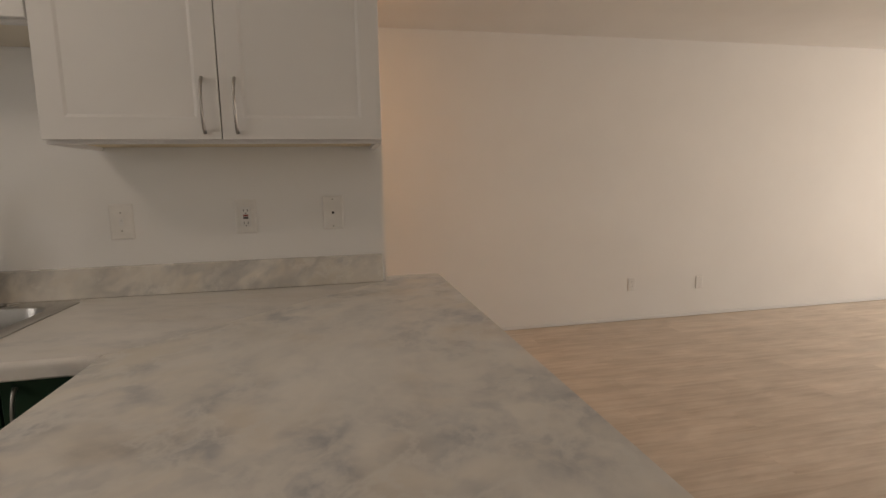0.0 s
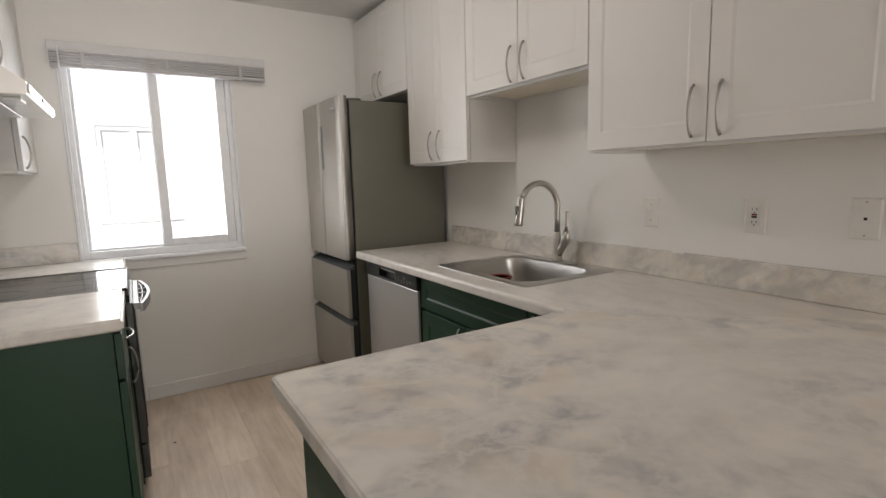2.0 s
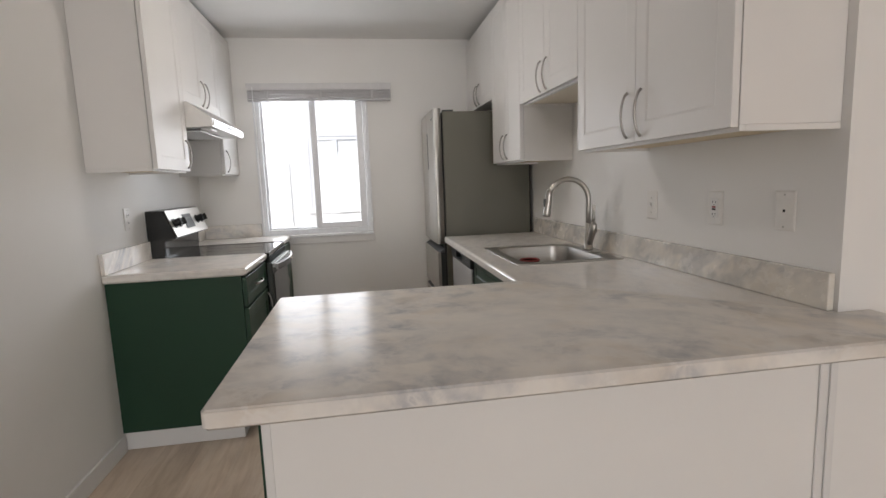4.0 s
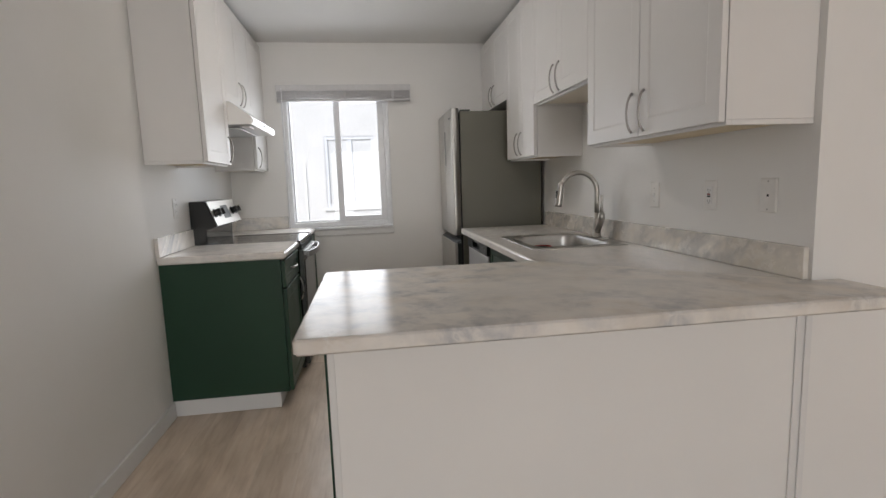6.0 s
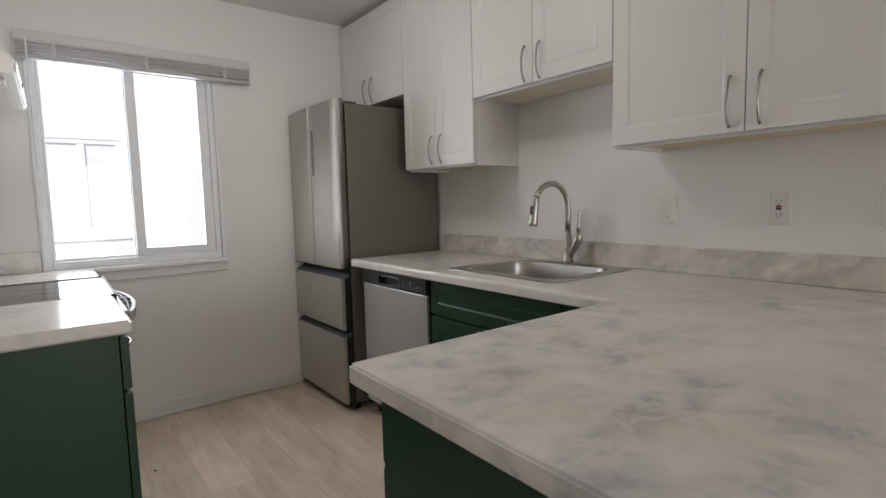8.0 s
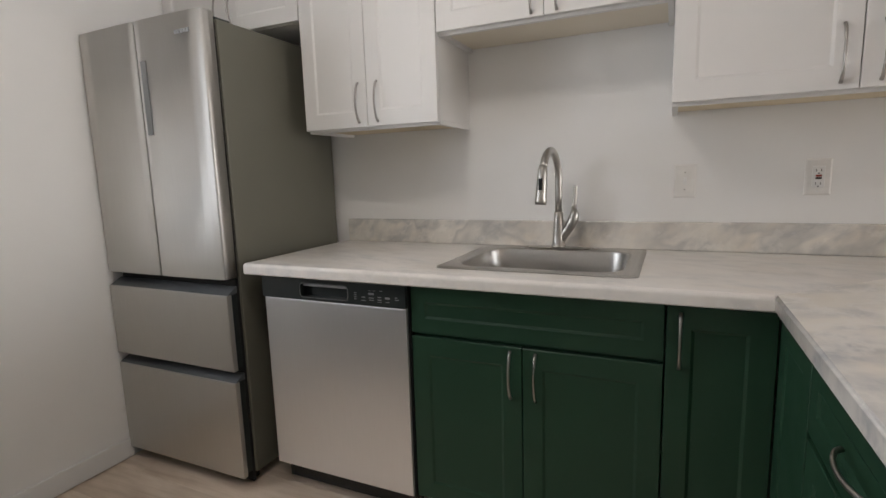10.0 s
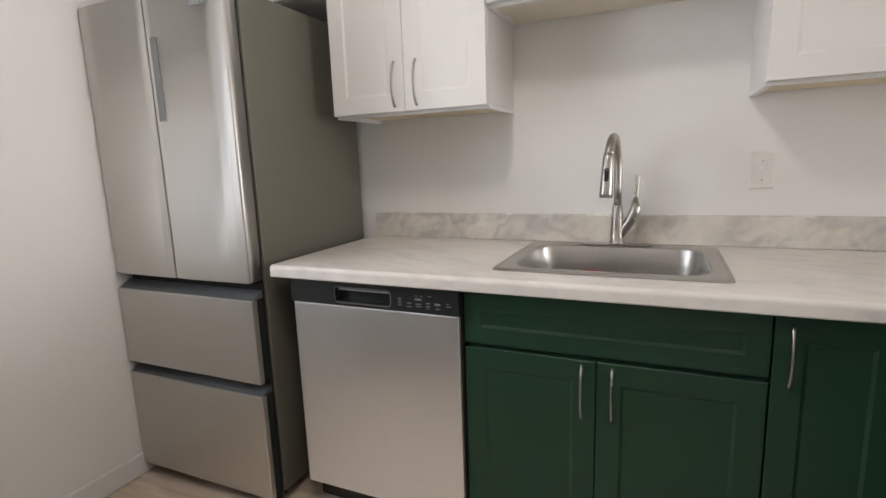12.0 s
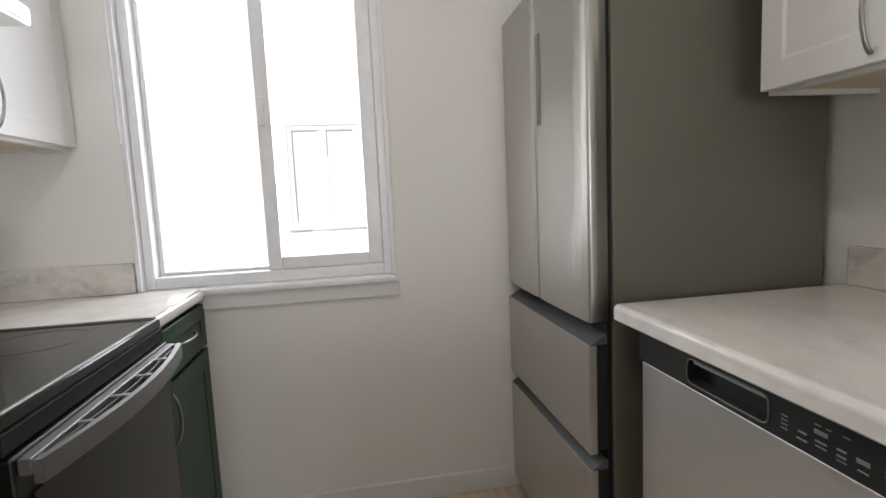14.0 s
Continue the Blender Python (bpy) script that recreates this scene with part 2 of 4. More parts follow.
def prism(bm, outline, axis, a, b):
    """Extrudes a closed outline (pairs) along an axis from a to b."""
    def at(p, c):
        return {"x": (c, *p), "y": (p[0], c, p[1]), "z": (*p, c)}[axis]
    r0 = [bm.verts.new(at(p, a)) for p in outline]
    r1 = [bm.verts.new(at(p, b)) for p in outline]
    n = len(outline)
    for k in range(n):
        bm.faces.new((r0[k], r0[(k + 1) % n], r1[(k + 1) % n], r1[k]))
    bm.faces.new(r0)
    bm.faces.new(r1[::-1])
    return bm


def rounded(x0, y0, x1, y1, r, seg=6):
    out = []
    for cx, cy, a0 in ((x1 - r, y1 - r, 0), (x0 + r, y1 - r, 90), (x0 + r, y0 + r, 180), (x1 - r, y0 + r, 270)):
        for k in range(seg + 1):
            a = radians(a0 + 90 * k / seg)
            out.append((cx + r * math.cos(a), cy + r * math.sin(a)))
    return out


def pull(parent, x, z, length=0.148, vertical=True, y=0.0, material=None):
    """An arched bar pull in front of a door whose face is at y; local -y is the front."""
    bm = bmesh.new()
    pts, rad = [], []
    for k in range(17):
        s = k / 16
        off = 0.004 + 0.023 * math.sin(math.pi * s) ** 0.6
        along = (s - 0.5) * length
        pts.append((x, y - off, z + along) if vertical else (x + along, y - off, z))
        rad.append(0.0040 + 0.0010 * abs(2 * s - 1) ** 3)
    tube(bm, pts, rad, 10)
    return part("handle", bm, material or PULLM, parent, "curved brushed nickel pull", True)


def shaker(parent, x0, z0, x1, z1, material, name="door", stile=0.058, thick=0.02, depth=0.0038, y=0.0):
    """A shaker front: raised frame round a recessed panel; its face is at y - thick."""
    bm = bmesh.new()
    f = y - thick
    s = min(stile, (z1 - z0) * 0.32, (x1 - x0) * 0.3)
    xs = (x0, x0 + s, x1 - s, x1)
    zs = (z0, z0 + s, z1 - s, z1)
    c = 0.008

    def ring(ax0, az0, ax1, az1, yy):
        return [bm.verts.new(p) for p in ((ax0, yy, az0), (ax1, yy, az0), (ax1, yy, az1), (ax0, yy, az1))]

    r = [ring(x0, z0, x1, z1, y), ring(x0, z0, x1, z1, f + 0.0015), ring(x0 + 0.0015, z0 + 0.0015, x1 - 0.0015, z1 - 0.0015, f),
         ring(xs[1], zs[1], xs[2], zs[2], f), ring(xs[1] + c, zs[1] + c, xs[2] - c, zs[2] - c, f + depth)]
    for a, b in zip(r, r[1:]):
        for k in range(4):
            bm.faces.new((a[k], a[(k + 1) % 4], b[(k + 1) % 4], b[k]))
    bm.faces.new(r[-1])
    bm.faces.new(r[0][::-1])
    return part(name, bm, material, parent)

# ---- plan ----
FZ = 0.05            # finished floor
H = 2.435            # ceiling
ZT = 2.403           # top of the wall cabinets
ZC = 0.933           # counter top
TC = 0.040           # counter thickness
XW = 3.022           # east end of the kitchen's north wall
YS = -2.435          # south wall
YLIV = 2.06          # far wall of the living room
XEAST = 10.5
YU = -0.315          # face of the north upper doors
ZU, ZS = 1.408, 1.710
YB = -0.608          # face of the north base doors
XI, XE, YP = 2.345, 3.240, -1.520   # peninsula top
XPB = 3.026          # peninsula's east panel


def structure(name, bm, material, label):
    return tagged(part(name, bm, material), label, name.split("_")[0], kind="structure")


structure("floor", boxes((-0.2, -4.2, -0.12, 10.7, 2.5, FZ - 0.012)), plain("subfloor_grey", (0.34, 0.29, 0.24), 0.9), "light oak plank floor running through kitchen and living room")
structure("ceiling", boxes((-0.2, -4.2, H, 10.7, 2.5, H + 0.15)), CEIL, "smooth white painted ceiling over kitchen and living room")
# window wall with its opening
WY0, WY1, WZ0, WZ1 = -1.985, -1.140, 0.932, 2.06
bm = bmesh.new()
for b in ((-0.2, YS - 0.2, 0, 0, WY0, H), (-0.2, WY1, 0, 0, 0.2, H), (-0.2, WY0, 0, 0, WY1, WZ0), (-0.2, WY0, WZ1, 0, WY1, H)):
    box(bm, *b)
structure("wall_west", bm, WALL, "off-white painted kitchen wall round the window")
structure("wall_north", boxes((0, 0, 0, XW - 0.12, 0.12, H)), WALL, "off-white painted wall behind sink and upper cabinets")
structure("wall_block", boxes((XW - 0.12, 0, 0, XW, 0.90, H), (1.2, 0.78, 0, XW - 0.12, 0.90, H)), WALL, "off-white painted wall end beside the peninsula")
structure("wall_south", boxes((0, YS - 0.12, 0, 5.6, YS, H)), WALL, "off-white painted wall behind the range")
structure("wall_living", boxes((1.2, YLIV, 0, 10.7, YLIV + 0.12, H)), WALL, "warm lit off-white living room wall")
structure("wall_hall", boxes((1.08, 0.78, 0, 1.2, 2.4, H)), WALL, "off-white painted wall closing the hall")
structure("wall_entry", boxes((5.6, -4.1, 0, 5.72, YS, H), (5.72, -4.1, 0, 10.7, -3.98, H)), WALL, "off-white painted living room wall")
bm = bmesh.new()
for b in ((XEAST, -4.0, 0, XEAST + 0.15, -2.4, H), (XEAST, 0.8, 0, XEAST + 0.15, YLIV, H), (XEAST, -2.4, 0, XEAST + 0.15, 0.8, 0.3), (XEAST, -2.4, 2.3, XEAST + 0.15, 0.8, H)):
    box(bm, *b)
structure("wall_east", bm, WALL, "off-white painted living room wall round a large window")


def skirting(*runs):
    bm = bmesh.new()
    for r in runs:
        box(bm, *r, bev=0.004)
    return bm


structure("baseboard", skirting((0.0005, -1.75, FZ + 0.002, 0.014, -0.69, FZ + 0.088), (1.58, YS + 0.0005, FZ + 0.002, 5.6, YS + 0.014, FZ + 0.088),
                                (XW + 0.0005, 0.012, FZ + 0.002, XW + 0.014, 0.912, FZ + 0.088), (1.3, YLIV - 0.012, FZ + 0.002, 10.5, YLIV - 0.0005, FZ + 0.03)), TRIM, "low white painted baseboard along the walls")

# ---- window ----
win = tagged(thing("window_1", "white vinyl sliding window with bright daylight outside", "window"), kind="structure")
bm = boxes((-0.13, WY0, WZ0, -0.03, WY0 + 0.03, WZ1), (-0.13, WY1 - 0.03, WZ0, -0.03, WY1, WZ1), (-0.13, WY0 + 0.03, WZ0, -0.03, WY1 - 0.03, WZ0 + 0.04), (-0.13, WY0 + 0.03, WZ1 - 0.04, -0.03, WY1 - 0.03, WZ1), bev=0.004)
part("window_frame", bm, VINYL, win)
WM = -1.555
# fixed sash (south) and sliding sash (north)
bm = boxes((-0.115, WY0 + 0.03, WZ0 + 0.04, -0.085, WY0 + 0.045, WZ1 - 0.04), (-0.115, WM - 0.03, WZ0 + 0.04, -0.085, WM + 0.002, WZ1 - 0.04), (-0.115, WY0 + 0.045, WZ0 + 0.04, -0.085, WM - 0.03, WZ0 + 0.052), bev=0.003)
part("fixed_sash", bm, VINYL, win)
bm = boxes((-0.08, WM - 0.025, WZ0 + 0.041, -0.045, WM + 0.022, WZ1 - 0.041), (-0.08, WY1 - 0.082, WZ0 + 0.041, -0.045, WY1 - 0.031, WZ1 - 0.041), (-0.08, WM + 0.022, WZ0 + 0.041, -0.045, WY1 - 0.082, WZ0 + 0.085), (-0.08, WM + 0.022, WZ1 - 0.09, -0.045, WY1 - 0.082, WZ1 - 0.041), bev=0.003)
sash = part("sliding_sash", bm, VINYL, win)
part("latch", boxes((-0.044, WM - 0.016, 1.48, -0.03, WM + 0.004, 1.58), bev=0.004), VINYL, sash)
for y0, y1, x in ((WY0 + 0.03, WM - 0.01, -0.10), (WM + 0.01, WY1 - 0.06, -0.062)):
    pane = part("pane", boxes((x - 0.002, y0, WZ0 + 0.045, x + 0.002, y1, WZ1 - 0.045)), GLASS, win)
    pane.visible_shadow = False
part("sill", boxes((-0.03, WY0 - 0.035, WZ0 - 0.024, 0.030, WY1 + 0.012, WZ0 + 0.0), bev=0.007), VINYL, win)
part("apron", boxes((0.0005, WY0 - 0.02, WZ0 - 0.075, 0.014, WY1 + 0.02, WZ0 - 0.0225), bev=0.003), TRIM, win)
bm = boxes((0.0005, WY0 - 0.012, WZ0 + 0.001, 0.012, WY0 + 0.004, WZ1), (0.0005, WY1 - 0.004, WZ0 + 0.001, 0.012, WY1 + 0.012, WZ1), bev=0.003)
part("casing", bm, VINYL, win)

# ---- things: north run ----


def counter_top():
    c = thing("countertop", "marble-look laminate worktop with rounded edge, turning into a peninsula", "countertop")
    xl, yf, z0 = 0.722, -0.664, ZC - TC
    bm = bmesh.new()
    # sink run with the basin's hole, mitred at the corner, then the peninsula
    hx0, hx1, hy0, hy1 = 1.480, 2.004, -0.515, -0.10
    ym = -0.001
    xm = XI + (ym - yf)
    ys = yf + 0.03
    for b in ((xl, ys, z0, hx0, ym, ZC), (hx1, ys, z0, XI, ym, ZC), (hx0, ys, z0, hx1, hy0, ZC), (hx0, hy1, z0, hx1, ym, ZC)):
        box(bm, *b)
    prism(bm, [(XI, ys), (XI + 0.03, ys), (xm - 0.0006, ym), (XI, ym)], "z", z0, ZC)
    r = 0.013
    nose = [(ys, z0), (yf + 0.004, z0), (yf, z0 + 0.004)] + [(yf + r - r * math.cos(radians(a)), ZC - r + r * math.sin(radians(a))) for a in (0, 20, 40, 60, 80, 90)] + [(ys, ZC)]
    prism(bm, nose, "x", xl, XI + 0.0005)
    prism(bm, [(XI, yf + 0.004), (XI + 0.03, ys), (XI, ys)], "z", z0, ZC)
    bmesh.ops.remove_doubles(bm, verts=bm.verts, dist=0.0003)
    part("sink_run", bm, MARBLER, c)
    bm = bmesh.new()
    r = 0.012
    out = [(XI, yf), (XI, YP + r), (XI + r * 0.3, YP + r * 0.3), (XI + r, YP), (XE - r, YP), (XE - r * 0.3, YP + r * 0.3), (XE, YP + r), (XE, 0.096 - r), (XE - r * 0.3, 0.096 - r * 0.3), (XE - r, 0.096), (XW + 0.0015, 0.096), (XW + 0.0015, ym), (xm, ym)]
    prism(bm, out, "z", z0, ZC)
    es = [e for e in bm.edges if abs(e.verts[0].co.z - e.verts[1].co.z) < 1e-5 and (e.verts[0].co.y < yf - 0.01 or e.verts[1].co.y < yf - 0.01 or min(v.co.x for v in e.verts) > XW + 0.05)]
    bmesh.ops.bevel(bm, geom=es, offset=0.006, segments=3, affect="EDGES")
    soften(part("peninsula_top", bm, MARBLE, c))
    part("backsplash", boxes((0.735, -0.020, ZC + 0.0005, XW - 0.012, -0.0005, ZC + 0.102), bev=0.003), MARBLES, c)
    return c


counter_top()


def cabinet(name, label, m, w, d, z0, z1, paint, fronts, group="", toe=0.0, under=None, hollow=False):
    """A cabinet unit. Local x runs across, y from the door's back (0) to the wall (d). fronts: (kind, x0, z0, x1, z1, handle)."""
    c = thing(name, label, "cabinet", m, group)
    bm = bmesh.new()
    if hollow:
        for b in ((0.0008, 0.001, z0, 0.019, d, z1), (w - 0.019, 0.001, z0, w - 0.0008, d, z1), (0.0191, 0.001, z0, w - 0.0191, d, z0 + 0.018), (0.0191, d - 0.01, z0 + 0.0181, w - 0.0191, d, z1), (0.0191, 0.001, z0 + 0.0181, w - 0.0191, 0.019, z1)):
            box(bm, *b)
    else:
        box(bm, 0.0008, 0.0035, z0 + (0.016 if under else 0), w - 0.0008, d, z1, bev=0.001, seg=1)
    part("body", bm, paint, c)
    if toe:
        part("toe_kick", boxes((0.001, 0.06, FZ + 0.002, w - 0.001, 0.075, toe - 0.001)), toe_paint(paint), c)
    if under:
        part("underside", boxes((0.019, 0.022, z0 + 0.012, w - 0.019, d - 0.002, z0 + 0.0155)), under, c, "raw tan underside")
        part("bottom_rail", boxes((0.0008, 0.0035, z0, w - 0.0008, 0.0215, z0 + 0.0155), bev=0.001), paint, c)
        for a, b in ((0.0008, 0.0185), (w - 0.0185, w - 0.0008)):
            part("bottom_rail", boxes((a, 0.022, z0, b, d, z0 + 0.0155), bev=0.001), paint, c)
    for kind, fx0, fz0, fx1, fz1, handle in fronts:
        door = shaker(c, fx0 + 0.0015, fz0 + 0.0015, fx1 - 0.0015, fz1 - 0.0015, paint, kind, y=0.0)
        if handle:
            pull(door, handle[0], handle[1], vertical=handle[2], y=-0.02)
    return c


def toe_paint(paint):
    return TRIM if paint is GREEN else paint


def north(x, y):
    return pose(x, y, 0)


UY = YU + 0.02
UD = 0.294
TOE = 0.144
cabinet("upper_cabinet", "white shaker double-door cabinet above the refrigerator", north(0.002, UY), 0.760, UD, 1.845, ZT, CABW,
        [("door", 0.0, 1.845, 0.380, ZT - 0.002, (0.338, 1.935, True)), ("door", 0.380, 1.845, 0.760, ZT - 0.002, (0.422, 1.935, True))], "upper cabinets")
cabinet("upper_cabinet", "tall white shaker double-door wall cabinet beside the refrigerator", north(0.764, UY), 0.590, UD, ZU, ZT, CABW,
        [("door", 0.0, ZU + 0.008, 0.295, ZT - 0.002, (0.260, 1.508, True)), ("door", 0.295, ZU + 0.008, 0.590, ZT - 0.002, (0.343, 1.508, True))], "upper cabinets", under=UNDER)
cabinet("upper_cabinet", "short white shaker double-door wall cabinet over the sink", north(1.355, UY), 0.757, UD, ZS, ZT, CABW,
        [("door", 0.0, ZS + 0.008, 0.3785, ZT - 0.002, (0.339, 1.802, True)), ("door", 0.3785, ZS + 0.008, 0.757, ZT - 0.002, (0.420, 1.802, True))], "upper cabinets", under=CREAM)
cabinet("upper_cabinet", "wide white shaker double-door wall cabinet above the outlets", north(2.113, UY), 0.884, UD, ZU, ZT, CABW,
        [("door", 0.0, ZU + 0.008, 0.442, ZT - 0.002, (0.400, 1.508, True)), ("door", 0.442, ZU + 0.008, 0.884, ZT - 0.002, (0.484, 1.508, True))], "upper cabinets", under=UNDER)

BY = YB + 0.02
BD = -BY - 0.024
cabinet("base_cabinet", "dark green shaker sink cabinet with false drawer and two doors", north(1.371, BY), 0.747, BD, TOE, ZC - TC - 0.001, GREEN,
        [("drawer", 0.0, 0.728, 0.747, 0.882, None), ("door", 0.0, TOE + 0.008, 0.3665, 0.718, (0.331, 0.632, True)), ("door", 0.3665, TOE + 0.008, 0.747, 0.718, (0.407, 0.632, True))], "green base cabinets", toe=TOE, hollow=True)
# peninsula units open towards the kitchen
PX = XI + 0.045
cabinet("base_cabinet", "narrow dark green shaker corner cabinet with one tall door", north(2.120, BY), PX - 0.020 - 2.120, BD, TOE, ZC - TC - 0.001, GREEN,
        [("door", 0.0, TOE + 0.008, PX - 0.022 - 2.120, 0.880, (0.034, 0.788, True))], "green base cabinets", toe=TOE)


def west(x, y):
    return pose(x, y, 0, 0, 0, -90)


cabinet("base_cabinet", "dark green shaker corner panel unit under the peninsula", west(PX, -0.610), 0.290, 0.56, TOE, ZC - TC - 0.001, GREEN,
        [("door", 0.0, TOE + 0.008, 0.286, 0.880, None)], "green base cabinets", toe=TOE)
cabinet("base_cabinet", "dark green shaker peninsula cabinet with drawer and door", west(PX, -0.901), 0.563, 0.56, TOE, ZC - TC - 0.001, GREEN,
        [("drawer", 0.0, 0.728, 0.563, 0.882, (0.28, 0.805, False)), ("door", 0.0, TOE + 0.008, 0.2815, 0.718, (0.246, 0.632, True)), ("door", 0.2815, TOE + 0.008, 0.563, 0.718, (0.317, 0.632, True))], "green base cabinets", toe=TOE)
pan = thing("peninsula_panel", "off-white painted panel backing the peninsula, with vertical batten trim", "panel")
part("panel", boxes((2.958, -1.4650, FZ + 0.002, XPB, -0.001, ZC - TC - 0.001)), WALL, pan)
part("end_panel", boxes((PX + 0.004, -1.4735, TOE, XPB - 0.003, -1.4685, ZC - TC - 0.001), bev=0.001), GREEN, pan, "dark green painted end panel")
part("end_toe", boxes((PX + 0.06, -1.4725, FZ + 0.002, XPB - 0.004, -1.4685, TOE - 0.0005)), TRIM, pan)
part("batten", boxes((XPB + 0.0005, -0.050, FZ + 0.0905, XPB + 0.006, -0.0015, ZC - TC - 0.002), bev=0.002), TRIM, pan)
part("batten", boxes((XPB + 0.0065, -0.024, FZ + 0.0905, XPB + 0.012, -0.002, ZC - TC - 0.002), bev=0.002), TRIM, pan)
part("corner_strip", boxes((XPB + 0.0005, -1.466, FZ + 0.002, XPB + 0.005, -1.447, ZC - TC - 0.002), bev=0.001), TRIM, pan)
part("base_trim", boxes((XPB + 0.0055, -1.466, FZ + 0.002, XPB + 0.014, -0.002, FZ + 0.088), bev=0.003), TRIM, pan)


GRIPM = plain("grip_grey", (0.13, 0.138, 0.145), 0.42, 0.3)
GREYD = plain("drawer_black", (0.02, 0.024, 0.022), 0.5)


def refrigerator():
    f = thing("refrigerator", "stainless four-door refrigerator with grey sides, two doors over two drawers", "refrigerator", pose(0, 0, 0))
    x0, x1, yb, yd, zt = 0.008, 0.676, -0.640, -0.702, 1.805
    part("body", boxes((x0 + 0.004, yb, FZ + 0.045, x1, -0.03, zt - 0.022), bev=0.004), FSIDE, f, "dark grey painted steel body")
    part("gasket", boxes((x0 + 0.012, yb - 0.012, 0.06, x1 - 0.010, yb - 0.0005, zt - 0.03)), GAP, f)

    def front(name, a, b, c, d):
        bm = bmesh.new()
        # slightly crowned face with rounded vertical edges
        def face(x):
            return yd - 0.006 * (1 - (2 * (x - x0) / (x1 - x0) - 1) ** 2)

        ra, rb = (0.008 if a == x0 else 0.003), (0.003 if a == x0 else 0.008)
        turn = [radians(k) for k in (0, 22, 45, 67, 90)]
        prof = [(a + ra - ra * math.cos(q), face(a + ra) + ra - ra * math.sin(q)) for q in turn]
        prof += [(a + ra + (b - a - ra - rb) * k / 9, face(a + ra + (b - a - ra - rb) * k / 9)) for k in range(1, 9)]
        prof += [(b - rb + rb * math.cos(q), face(b - rb) + rb - rb * math.sin(q)) for q in reversed(turn)]
        prof += [(b, yb - 0.013), (a, yb - 0.013)]
        prism(bm, prof, "z", c, d)
        es = [e for e in bm.edges if abs(e.verts[0].co.z - e.verts[1].co.z) < 1e-5 and e.verts[0].co.y < yd + 0.02]
        bmesh.ops.bevel(bm, geom=es, offset=0.003, segments=2, affect="EDGES")
        return soften(part(name, bm, STEEL, f))

    xm = 0.340
    front("door", x0, xm - 0.003, 0.876, zt)
    dr = front("door", xm + 0.003, x1 - 0.002, 0.876, zt)
    part("control_strip", boxes((xm + 0.018, yd - 0.0078, 1.405, xm + 0.048, yd - 0.0055, 1.665), bev=0.001), plain("grey_strip", (0.17, 0.17, 0.165), 0.5), dr, "slim grey control strip")
    for k in range(5):
        part("badge", boxes((0.545 + 0.015 * k, yd - 0.0050, 1.735, 0.556 + 0.015 * k, yd - 0.0022, 1.748)), INK, dr)
    for z0, z1 in ((0.528, 0.818), (0.100, 0.484)):
        bm = bmesh.new()
        box(bm, x0, yd - 0.004, z0, x1 - 0.002, yd + 0.018, z1, bev=0.003)
        dw = part("drawer", bm, STEEL, f)
        part("drawer_side", boxes((x0 + 0.012, yd + 0.0185, z0 + 0.006, x1 - 0.012, yb - 0.013, z1 - 0.004)), GREYD, dw, "black drawer box")
        bm = bmesh.new()
        prism(bm, [(yd + 0.0005, z1 + 0.0005), (yd + 0.046, z1 + 0.026), (yd + 0.046, z1 + 0.001)], "x", x0 + 0.003, x1 - 0.004)
        part("grip", bm, GRIPM, dw, "grey recessed grip")
    for x in (x0 + 0.05, x1 - 0.07):
        part("hinge", boxes((x, yb + 0.005, zt - 0.0215, x + 0.05, yb + 0.08, zt - 0.008), bev=0.004), DARK, f)
    for x in (x0 + 0.03, x1 - 0.07):
        part("foot", boxes((x, yb - 0.005, FZ + 0.002, x + 0.04, yb + 0.04, FZ + 0.045), bev=0.004), BLACK, f)
        part("foot", boxes((x, -0.12, FZ + 0.002, x + 0.04, -0.08, FZ + 0.045), bev=0.004), BLACK, f)
    return f


refrigerator()


